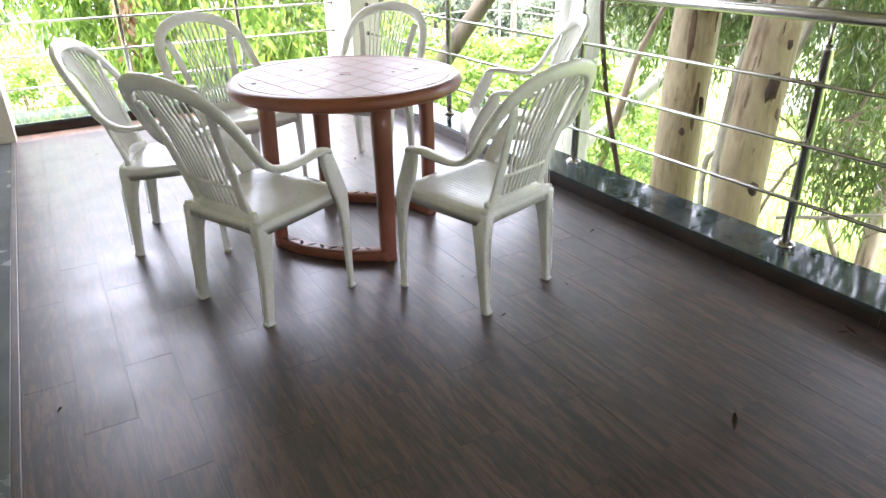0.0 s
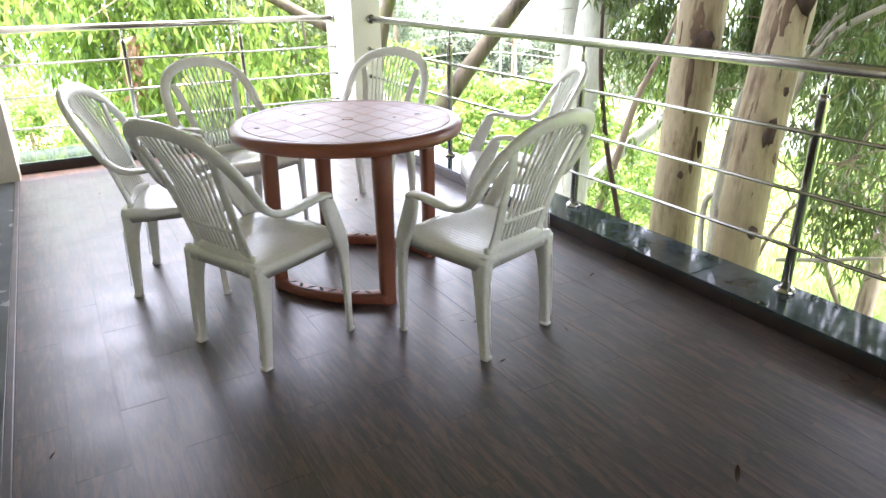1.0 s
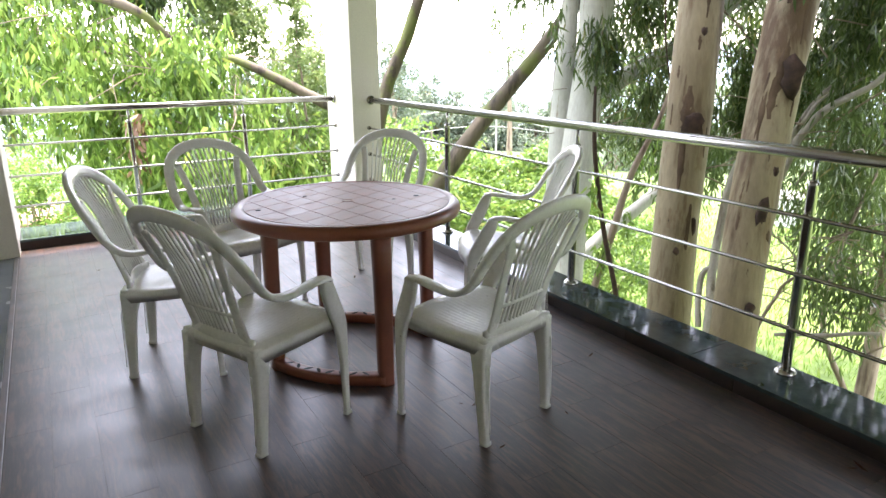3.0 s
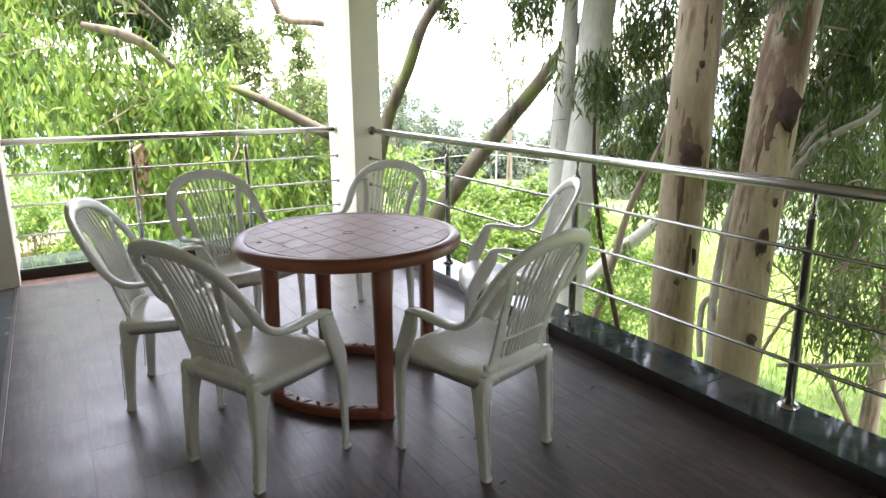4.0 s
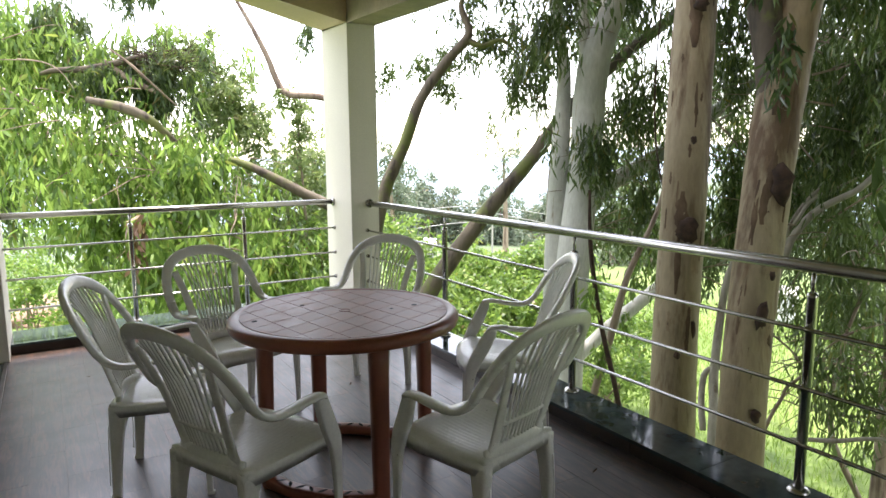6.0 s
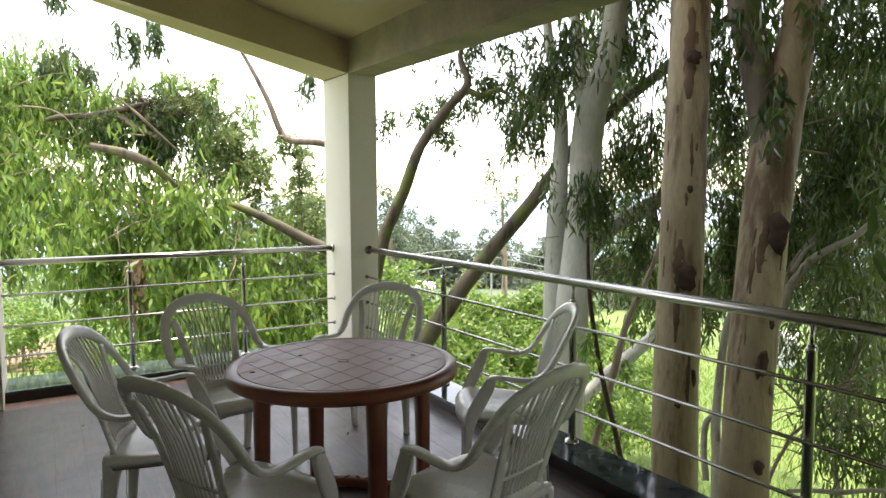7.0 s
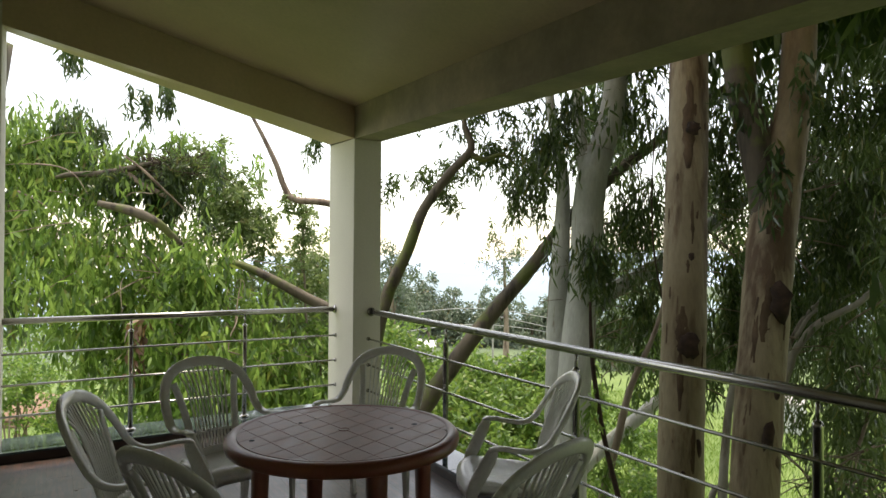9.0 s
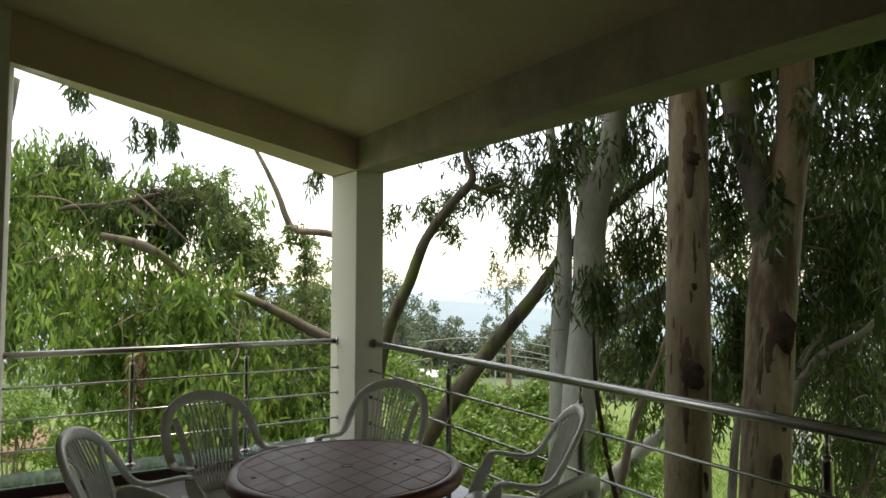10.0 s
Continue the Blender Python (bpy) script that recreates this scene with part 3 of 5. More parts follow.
# ---- dead leaves and dirt on the floor ----
def curled_leaf(x, y, length, turn, label, z=0.0008):
    bm = bmesh.new()
    rows = []
    for k in range(7):
        u = k / 6
        w = length * 0.1 * math.sin(math.pi * (0.06 + 0.88 * u)) + 0.0006
        z = 0.0015 + length * 0.22 * (u - 0.45) ** 2 * 2
        rows.append([bm.verts.new((length * (u - 0.5), o * w, z + (abs(o) * w * 0.9))) for o in (-1, 0, 1)])
    for a, b in zip(rows, rows[1:]):
        for k in (0, 1):
            bm.faces.new((a[k], a[k + 1], b[k + 1], b[k]))
    bmesh.ops.solidify(bm, geom=list(bm.faces), thickness=0.0006)
    ob = new("dead_leaf", from_bm("dead_leaf", bm, LEAF_DEAD, True))
    ob.matrix_basis = pose(x, y, z, 0, 0, turn)
    return tagged(ob, label, "leaf", "fallen leaves")


for x, y, length, turn in ((2.325, 0.531, 0.075, 35), (3.065, 0.63, 0.065, 70), (3.04, 0.645, 0.04, 150), (2.9, 1.75, 0.045, 20), (2.42, 3.37, 0.05, 60), (2.12, 1.36, 0.03, 10), (2.47, 1.42, 0.025, 80), (1.05, 4.42, 0.02, 0), (1.95, 0.85, 0.012, 40), (0.69, 1.62, 0.025, 60)):
    curled_leaf(x, y, length, turn, "small curled brown dead leaf on the floor")
for x, y, length, turn in ((2.20, 1.66, 0.035, 20), (2.25, 1.69, 0.022, 75), (2.16, 1.70, 0.018, 140), (2.28, 1.74, 0.014, 100)):
    curled_leaf(x, y, length, turn, "tiny dry brown leaf scrap on a chair seat", 0.4005)


# ---- trees ----
def limb(rows, name, parent, material, sections=14, wobble=0.04, seed=1, steps=5):
    return part(name, sweep([(*r[:3], r[3], r[3]) for r in rows], (1, 0.3, 0.05), sections, steps=steps, wobble=wobble, seed=seed), material, parent, "", True)


def leaf_mesh(name, base, direction, normal, length, width, material):
    """Lance-shaped, slightly bent leaves; all arguments are arrays."""
    n = len(base)
    d = direction / np.linalg.norm(direction, axis=1)[:, None]
    s = np.cross(d, normal)
    s /= np.linalg.norm(s, axis=1)[:, None] + 1e-9
    u = np.cross(s, d)
    L, Wd = length[:, None], width[:, None]
    v = np.stack([base, base + d * L * 0.3 + s * Wd * 0.5 + u * L * 0.03, base + d * L * 0.3 - s * Wd * 0.5 + u * L * 0.03,
                  base + d * L * 0.68 + s * Wd * 0.36 + u * L * 0.01, base + d * L * 0.68 - s * Wd * 0.36 + u * L * 0.01, base + d * L - u * L * 0.08], axis=1).reshape(-1, 3)
    o = (np.arange(n) * 6)[:, None]
    loops = np.concatenate([o + 0, o + 2, o + 1, o + 1, o + 2, o + 4, o + 3, o + 3, o + 4, o + 5], axis=1).reshape(-1)
    me = bpy.data.meshes.new(name)
    me.vertices.add(len(v))
    me.vertices.foreach_set("co", v.astype(np.float32).ravel())
    me.loops.add(len(loops))
    me.loops.foreach_set("vertex_index", loops.astype(np.int32))
    starts = (np.arange(n) * 10)[:, None] + np.array([0, 3, 7])[None]
    me.polygons.add(n * 3)
    me.polygons.foreach_set("loop_start", starts.ravel().astype(np.int32))
    me.update(calc_edges=True)
    me.materials.append(material)
    return me


def hanging_leaves(clumps, sprays, per_spray, leaf, ratio, seed, droop=0.85, depth=1.3, spray_len=0.5):
    """Sprays of leaves inside flattened balls (x, y, z, half width, half height)."""
    r = np.random.RandomState(seed)
    out = []
    vol = np.array([c[3] * c[4] for c in clumps])
    for c, n in zip(clumps, np.maximum(3, (sprays * vol / vol.sum()).astype(int))):
        m = max(2, n // 7)
        sub = r.normal(size=(m, 3)) * 0.55 * np.array([c[3], c[3] * depth, c[4]])
        p = sub[r.randint(0, m, n)] + r.normal(size=(n, 3)) * min(c[3], c[4]) * 0.2
        p += np.array(c[:3])
        heading = r.normal(size=(n, 3)) * np.array([1, 1, 0.5])
        heading /= np.linalg.norm(heading, axis=1)[:, None]
        heading = heading * (1 - droop) + np.array([0, 0, -droop])
        for k in range(per_spray):
            u = (k + r.uniform(0, 0.8, n)) / per_spray
            q = p + heading * (u * spray_len)[:, None] + r.normal(size=(n, 3)) * spray_len * 0.09
            q[:, 2] -= droop * 0.35 * spray_len * u * u
            d = heading * 0.5 + r.normal(size=(n, 3)) * 0.45 + np.array([0, 0, -droop * 0.8])
            out.append(np.hstack([q, d, r.normal(size=(n, 3)), (leaf * r.uniform(0.6, 1.25, n))[:, None], (leaf * ratio * r.uniform(0.7, 1.2, n))[:, None]]))
    a = np.vstack(out)
    return a[:, 0:3], a[:, 3:6], a[:, 6:9], a[:, 9], a[:, 10]


def crown(name, parent, clumps, sprays, per_spray, leaf, ratio, seed, material, label, **kw):
    ob = new(name, leaf_mesh(name, *hanging_leaves(clumps, sprays, per_spray, leaf, ratio, seed, **kw), material))
    ob.parent = parent
    return tagged(ob, label, kind="stuff")


def twigs(parent, clumps, n, length, r0, seed, material, droop=0.5):
    """Fine bare twigs curving through the foliage, joined into one part."""
    r = random.Random(seed)
    bm = bmesh.new()
    for k in range(n):
        c = clumps[k % len(clumps)]
        p = Vector((c[0] + r.gauss(0, 0.45) * c[3], c[1] + r.gauss(0, 0.45) * c[3], c[2] + r.gauss(0, 0.5) * c[4]))
        d = Vector((r.uniform(-1, 1), r.uniform(-1, 1), r.uniform(-0.3, 0.5))).normalized()
        rows = []
        w = r0 * r.uniform(0.6, 1.3)
        for i in range(4):
            rows.append((*p, w * (1 - 0.27 * i), w * (1 - 0.27 * i)))
            p = p + d * length / 3 * r.uniform(0.7, 1.2)
            d = (d + Vector((r.uniform(-0.35, 0.35), r.uniform(-0.35, 0.35), r.uniform(-0.3, 0.2) - droop * 0.4))).normalized()
        sweep(rows, (0.31, 0.2, 0.93), 5, bm=bm, steps=3)
    ob = part("twig_tangle", bm, material, parent, "fine bare branching wood", True)
    return tagged(ob, kind="stuff")


def knot(parent, at, normal, w, h, seed):
    """An old branch scar: a rough, lens-shaped boss."""
    bm = bmesh.new()
    bmesh.ops.create_icosphere(bm, subdivisions=2, radius=1.0)
    r = random.Random(seed)
    n = Vector(normal).normalized()
    s = n.cross(Vector((0, 0, 1))).normalized()
    for v in bm.verts:
        k = 1 + r.uniform(-0.4, 0.3)
        v.co = Vector(at) + s * v.co.x * w * k + Vector((0, 0, 1)) * v.co.y * h * k + n * v.co.z * 0.02
    return part("knot", bm, KNOT, parent, "dark branch scar", True)


def on_stem(spine, z):
    """Centre, radius and axis of a stem given by rows (x, y, z, radius)."""
    for p, q in zip(spine, spine[1:]):
        if z <= q[2] or q is spine[-1]:
            f = (z - p[2]) / (q[2] - p[2])
            return Vector(p[:3]).lerp(Vector(q[:3]), f), p[3] + (q[3] - p[3]) * f, (Vector(q[:3]) - Vector(p[:3])).normalized()


def bark_patch(trunk, spine, z, angle, w, h, seed, proud=0.006):
    """A ragged plate of old bark that hugs the stem; angle in degrees round it, w and h half sizes in metres."""
    r = random.Random(seed)
    bm = bmesh.new()
    rows, m, n = [], 12, 6
    drift = 0.0
    for j in range(m + 1):
        v = j / m
        c, rad, _ = on_stem(spine, z + (2 * v - 1) * h)
        drift += r.uniform(-0.22, 0.22)
        half = w * max(0.05, math.sin(math.pi * (0.04 + 0.92 * v)) ** 0.6 * r.uniform(0.6, 1.15))
        row = []
        for i in range(n + 1):
            u = 2 * i / n - 1
            a = radians(angle) + (u * half + drift * w * 0.6) / rad
            row.append(bm.verts.new(c + Vector((math.cos(a), math.sin(a), 0)) * (rad - 0.004 + (proud + 0.004) * (1 - abs(u) ** 4) * r.uniform(0.75, 1.2))))
        rows.append(row)
    for p0, p1 in zip(rows, rows[1:]):
        for q in range(n):
            bm.faces.new((p0[q], p0[q + 1], p1[q + 1], p1[q]))
    part("bark_plate", bm, BARK_OLD, trunk, "ragged plate of dark old bark", True)


def scattered_bark(trunk, spine, n, z0, z1, seed):
    """Small flakes of bark left on the peeled stem."""
    r = random.Random(seed)
    for k in range(n):
        bark_patch(trunk, spine, z0 + (z1 - z0) * r.random() ** 0.75, r.uniform(165, 275), r.uniform(0.006, 0.022), r.uniform(0.02, 0.11), seed * 100 + k, 0.004)


gum = root("gum_tree", "tall pale gum tree with peeling bark just outside the rail", "tree")
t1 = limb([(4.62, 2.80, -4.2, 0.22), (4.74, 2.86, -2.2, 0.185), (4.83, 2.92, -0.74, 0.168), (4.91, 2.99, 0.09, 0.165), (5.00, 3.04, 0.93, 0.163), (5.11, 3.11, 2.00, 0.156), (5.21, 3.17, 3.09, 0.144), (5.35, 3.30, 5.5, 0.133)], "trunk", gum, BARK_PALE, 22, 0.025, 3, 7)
for x, y, z, w, h, sd in ((4.86, 2.87, 0.86, 0.075, 0.11, 1), (4.9, 2.84, 0.12, 0.034, 0.1, 2), (4.74, 2.83, -0.05, 0.02, 0.03, 3), (4.86, 2.86, 1.5, 0.02, 0.03, 4), (5.0, 2.96, 2.45, 0.05, 0.05, 5)):
    knot(t1, (x, y, z), (-0.75, -0.65, 0), w, h, sd)

STEM1 = [(4.74, 2.86, -2.2, 0.185), (4.83, 2.92, -0.74, 0.168), (4.91, 2.99, 0.09, 0.165), (5.00, 3.04, 0.93, 0.163), (5.11, 3.11, 2.00, 0.156), (5.21, 3.17, 3.09, 0.144)]
for z, angle, w, h, sd in ((0.97, 216, 0.06, 0.16, 1), (0.6, 212, 0.03, 0.22, 2), (0.12, 250, 0.026, 0.17, 3), (2.5, 222, 0.05, 0.34, 5), (1.75, 236, 0.018, 0.16, 6)):
    bark_patch(t1, STEM1, z, angle, w, h, sd)
scattered_bark(t1, STEM1, 12, -0.7, 2.9, 61)
# crown mostly out of view, made dense to shade trunks and terrace
crown("crown", gum, [(4.9, 2.8, 5.0, 1.0, 0.5), (4.6, 1.0, 5.0, 1.1, 0.5), (5.3, 4.2, 5.4, 0.9, 0.5), (5.2, 3.4, 6.4, 1.8, 0.8), (7.6, 2.8, 6.8, 2.4, 1.1), (6.6, 5.2, 6.8, 2.2, 1.0), (8.6, 6.0, 6.4, 2.0, 1.0), (4.4, 2.6, 6.2, 1.2, 0.6)], 8500, 10, 0.34, 0.22, 38, LEAF_DARK, "high crown of narrow leaves, mostly unseen, added for its shade", spray_len=0.8)

gum2 = root("gum_tree", "forked pale gum tree with brown bark patches and scars", "tree")
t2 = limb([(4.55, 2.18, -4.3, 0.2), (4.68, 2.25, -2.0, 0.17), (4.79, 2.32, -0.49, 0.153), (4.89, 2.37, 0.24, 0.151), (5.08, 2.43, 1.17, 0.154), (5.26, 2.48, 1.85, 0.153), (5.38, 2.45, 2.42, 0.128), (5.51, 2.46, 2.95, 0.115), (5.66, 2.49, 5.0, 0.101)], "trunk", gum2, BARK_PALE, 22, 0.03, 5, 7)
limb([(5.16, 2.46, 1.45, 0.10), (5.22, 2.52, 1.95, 0.118), (5.21, 2.62, 2.4, 0.109), (5.18, 2.72, 2.96, 0.108), (5.20, 2.89, 5.0, 0.092)], "fork", gum2, BARK_MOSS, 16, 0.04, 6)
for x, y, z, w, h, sd in ((4.99, 2.27, 1.2, 0.07, 0.14, 11), (4.8, 2.23, 0.36, 0.034, 0.1, 12), (4.73, 2.18, -0.28, 0.03, 0.045, 13), (4.86, 2.21, 0.62, 0.018, 0.03, 14)):
    knot(t2, (x, y, z), (-0.85, -0.5, 0), w, h, sd)

STEM2 = [(4.68, 2.25, -2.0, 0.17), (4.79, 2.32, -0.49, 0.153), (4.89, 2.37, 0.24, 0.151), (5.08, 2.43, 1.17, 0.154), (5.26, 2.48, 1.85, 0.153), (5.38, 2.45, 2.42, 0.128)]
for z, angle, w, h, sd in ((1.18, 214, 0.065, 0.24, 21), (0.85, 192, 0.03, 0.38, 23), (1.6, 216, 0.045, 0.3, 24), (1.95, 204, 0.06, 0.3, 25), (0.38, 184, 0.022, 0.16, 27), (1.7, 248, 0.02, 0.3, 29)):
    bark_patch(t2, STEM2, z, angle, w, h, sd)
scattered_bark(t2, STEM2, 13, -0.5, 2.2, 62)
crown("foliage", gum2, [(5.05, 2.42, 2.15, 0.12, 0.25), (5.05, 2.6, 2.7, 0.14, 0.2), (5.28, 2.3, 2.9, 0.12, 0.15)], 34, 8, 0.13, 0.2, 48, LEAF_DARK, "drooping leaves in the fork", spray_len=0.3)
# second crown, largely unseen, added to block sky and sun overhead
crown("crown", gum2, [(4.6, -1.0, 5.0, 1.2, 0.5), (5.0, 0.2, 5.6, 1.2, 0.5), (5.8, -1.5, 6.3, 1.8, 0.8), (4.8, -3.0, 5.2, 1.3, 0.6), (6.0, -4.5, 6.0, 2.2, 1.0), (7.8, 0.2, 6.6, 2.4, 1.0), (9.6, 3.6, 6.0, 2.0, 1.2)], 7000, 10, 0.34, 0.22, 39, LEAF_DARK, "high crown of narrow leaves, mostly unseen, added for its shade", spray_len=0.8)

white = root("white_gum_tree", "smooth white gum tree with twin trunks", "tree")
limb([(6.0, 5.7, -4.5, 0.17), (6.05, 5.73, -2.12, 0.154), (6.14, 5.80, -0.07, 0.144), (6.19, 5.84, 0.95, 0.130), (6.25, 5.86, 1.77, 0.103), (6.35, 5.96, 2.47, 0.076), (6.25, 6.07, 3.30, 0.062), (6.20, 6.13, 4.2, 0.042)], "trunk", white, BARK_WHITE, 18, 0.02, 8)
limb([(6.0, 5.47, -4.5, 0.23), (6.05, 5.50, -2.03, 0.200), (6.18, 5.55, -0.03, 0.200), (6.32, 5.54, 1.17, 0.183), (6.41, 5.55, 2.23, 0.183), (6.52, 5.51, 2.76, 0.170)], "trunk", white, BARK_WHITE, 20, 0.02, 9)
limb([(6.42, 5.54, 2.30, 0.12), (6.35, 5.63, 2.83, 0.073), (6.27, 5.72, 4.2, 0.053)], "limb", white, BARK_WHITE, 14, 0.02, 10)
limb([(6.48, 5.52, 2.55, 0.16), (6.71, 5.45, 3.43, 0.140), (6.88, 5.41, 5.2, 0.120)], "limb", white, BARK_WHITE, 14, 0.02, 11)
limb([(6.9, 6.55, 0.15, 0.104), (7.14, 6.41, 0.58, 0.123), (7.42, 6.27, 0.97, 0.123), (7.82, 6.04, 1.23, 0.111), (8.23, 5.82, 1.54, 0.105), (8.70, 5.56, 1.96, 0.092), (9.24, 5.26, 2.42, 0.074), (9.78, 4.97, 2.88, 0.050)], "limb", white, BARK_WHITE, 14, 0.05, 12)
limb([(7.0, 7.4, -2.9, 0.080), (7.42, 7.24, -2.08, 0.089), (7.99, 6.94, -1.39, 0.102), (8.60, 6.61, -0.80, 0.096), (9.05, 6.37, -0.37, 0.089), (9.81, 5.96, 0.39, 0.062)], "limb", white, BARK_WHITE, 14, 0.05, 13)
twigs(white, [(6.6, 5.9, 1.6, 0.6, 0.9), (7.3, 5.8, 0.6, 0.6, 0.9), (6.0, 5.8, 2.9, 0.6, 0.4)], 60, 1.0, 0.009, 46, BARK_TWIG)
limb([(6.13, 4.32, 2.75, 0.008), (6.1, 4.33, 2.1, 0.008), (6.12, 4.3, 1.45, 0.009), (6.24, 4.22, 0.75, 0.01), (6.28, 4.2, 0.3, 0.007)], "vine", white, KNOT, 6, 0.05, 47, 4)
crown("crown", white, [(5.7, 5.1, 3.1, 0.36, 0.27), (5.8, 6.2, 2.9, 0.41, 0.24), (6.12, 5.3, 1.75, 0.3, 0.3), (6.3, 6.5, 2.4, 0.36, 0.25), (7.3, 5.8, 2.1, 0.44, 0.65), (7.4, 5.7, 0.85, 0.45, 0.5), (7.0, 5.6, 3.4, 0.5, 0.4)], 720, 12, 0.15, 0.17, 21, LEAF_MID, "drooping narrow grey-green leaves", spray_len=0.45)

leaning = root("leaning_tree", "leaning brown trunk with moss beyond the pillar", "tree")
limb([(4.3, 7.95, -2.3, 0.150), (4.91, 7.64, -1.18, 0.136), (5.43, 7.39, -0.26, 0.120), (6.02, 7.09, 0.63, 0.105), (6.54, 6.82, 1.32, 0.095), (6.99, 6.59, 1.97, 0.089), (7.57, 6.29, 2.62, 0.078), (8.21, 5.93, 3.19, 0.068), (8.96, 5.53, 3.88, 0.047)], "trunk", leaning, BARK_MOSS, 16, 0.05, 14)
limb([(3.9, 7.6, -3.0, 0.132), (3.9, 6.9, -1.0, 0.112), (4.02, 6.52, 0.29, 0.093), (4.18, 6.46, 0.99, 0.072), (4.39, 6.37, 1.51, 0.068), (4.57, 6.29, 2.02, 0.059), (4.83, 6.16, 2.43, 0.055), (5.05, 6.05, 2.72, 0.047), (4.99, 6.11, 3.04, 0.030), (5.1, 6.0, 3.4, 0.020)], "limb", leaning, BARK_MOSS, 16, 0.07, 15)
limb([(5.03, 6.06, 2.66, 0.041), (5.17, 5.97, 2.59, 0.032), (5.36, 5.86, 2.65, 0.022), (5.55, 5.8, 2.5, 0.010)], "limb", leaning, BARK_MOSS, 10, 0.07, 16)
crown("crown", leaning, [(5.0, 6.6, 2.5, 0.42, 0.22), (5.0, 6.6, 2.2, 0.22, 0.12), (5.45, 6.1, 2.75, 0.32, 0.2), (4.65, 6.75, 2.5, 0.3, 0.16), (5.3, 6.0, 3.2, 0.5, 0.2)], 250, 9, 0.1, 0.24, 22, LEAF_MID, "small drooping green leaves", spray_len=0.25, droop=0.5)

crown("loose_spray", leaning, [(6.2, 7.2, 2.0, 0.25, 0.2), (6.35, 7.0, 1.6, 0.2, 0.15), (6.1, 7.3, 1.5, 0.15, 0.12), (6.45, 6.95, 2.35, 0.2, 0.15)], 46, 8, 0.075, 0.28, 77, LEAF_PALE, "thin hanging sprays of small leaves", spray_len=0.25, droop=0.6)
twigs(leaning, [(6.4, 7.0, 1.9, 0.3, 0.4), (6.3, 7.1, 1.5, 0.25, 0.25)], 16, 0.7, 0.006, 78, BARK_TWIG, 0.6)

gums = root("gum_grove", "dense drooping dark green gum foliage beyond the rail", "trees")
limb([(7.5, 4.0, -0.4, 0.045), (7.66, 3.85, 0.3, 0.043), (7.72, 3.81, 0.5, 0.041), (7.8, 3.71, 0.7, 0.039), (7.88, 3.59, 0.84, 0.036), (8.02, 3.35, 1.01, 0.032), (8.1, 3.21, 1.18, 0.028), (8.19, 3.01, 1.35, 0.02)], "limb", gums, BARK_GREY, 10, 0.08, 17)
limb([(7.95, 4.15, 0.2, 0.03), (8.03, 4.07, 0.5, 0.028), (8.12, 3.97, 0.79, 0.026), (8.23, 3.81, 1.05, 0.024), (8.32, 3.65, 1.3, 0.02), (8.41, 3.46, 1.64, 0.014)], "limb", gums, BARK_GREY, 8, 0.08, 71)
limb([(7.9, 3.91, 0.62, 0.022), (8.0, 3.79, 0.89, 0.02), (8.13, 3.58, 1.04, 0.016), (8.2, 3.45, 1.13, 0.01)], "limb", gums, BARK_GREY, 8, 0.08, 72)
limb([(6.7, 3.9, -3.6, 0.06), (6.91, 4.07, -1.61, 0.052), (7.07, 4.21, -1.02, 0.05), (7.2, 4.27, -0.53, 0.045), (7.31, 4.29, -0.03, 0.04), (7.41, 4.25, 0.34, 0.03), (7.6, 4.2, 1.4, 0.018)], "trunk", gums, BARK_GREY, 12, 0.06, 18)
limb([(6.85, 4.15, -1.6, 0.035), (6.93, 4.25, -1.28, 0.036), (7.03, 4.28, -1.0, 0.033), (7.18, 4.11, -0.92, 0.024)], "limb", gums, BARK_GREY, 10, 0.08, 73)
limb([(6.7, 3.5, -1.9, 0.02), (6.84, 3.43, -1.3, 0.02), (7.0, 3.38, -1.01, 0.018), (7.05, 3.36, -0.9, 0.017), (7.15, 3.27, -0.77, 0.014), (7.28, 3.14, -0.58, 0.01)], "limb", gums, BARK_TWIG, 8, 0.08, 74)
limb([(6.5, 3.05, -1.2, 0.016), (6.6, 2.89, -1.16, 0.02), (6.72, 2.7, -1.13, 0.02), (6.83, 2.52, -1.07, 0.018), (6.93, 2.35, -1.03, 0.014)], "limb", gums, BARK_GREY, 8, 0.08, 75)
limb([(9.6, 3.6, -4.5, 0.12), (9.4, 3.5, -1.0, 0.1), (9.2, 3.5, 1.0, 0.08), (9.3, 3.3, 4.0, 0.05)], "trunk", gums, BARK_TWIG, 12, 0.06, 19)
limb([(7.9, 3.0, -2.2, 0.03), (7.6, 3.2, -1.4, 0.03), (7.9, 3.3, -0.6, 0.022), (8.4, 3.3, 0.2, 0.015)], "limb", gums, BARK_TWIG, 8, 0.06, 20)
crown("canopy", gums, [(11.5, 7.4, 2.2, 1.03, 1.6), (12.4, 5.8, 3.6, 1.1, 1.5), (12.3, 5.6, 0.7, 1.1, 1.5), (11.7, 4.7, -1.3, 0.7, 0.9), (12.2, 8.0, 0.5, 1.0, 0.8), (11.4, 9.7, 0.9, 0.7, 1.3), (10.7, 4.2, 2.0, 0.6, 1.5), (9.9, 8.4, 3.8, 0.8, 0.9)], 1100, 12, 0.24, 0.17, 37, LEAF_MID, "deep mass of hanging leaves", spray_len=0.7)
twigs(gums, [(8.2, 3.6, 2.2, 0.8, 1.0), (8.4, 3.6, 0.4, 0.9, 0.9), (7.9, 4.9, 1.2, 0.4, 1.0), (7.6, 3.0, -0.9, 0.5, 0.6)], 110, 1.3, 0.011, 45, BARK_TWIG)
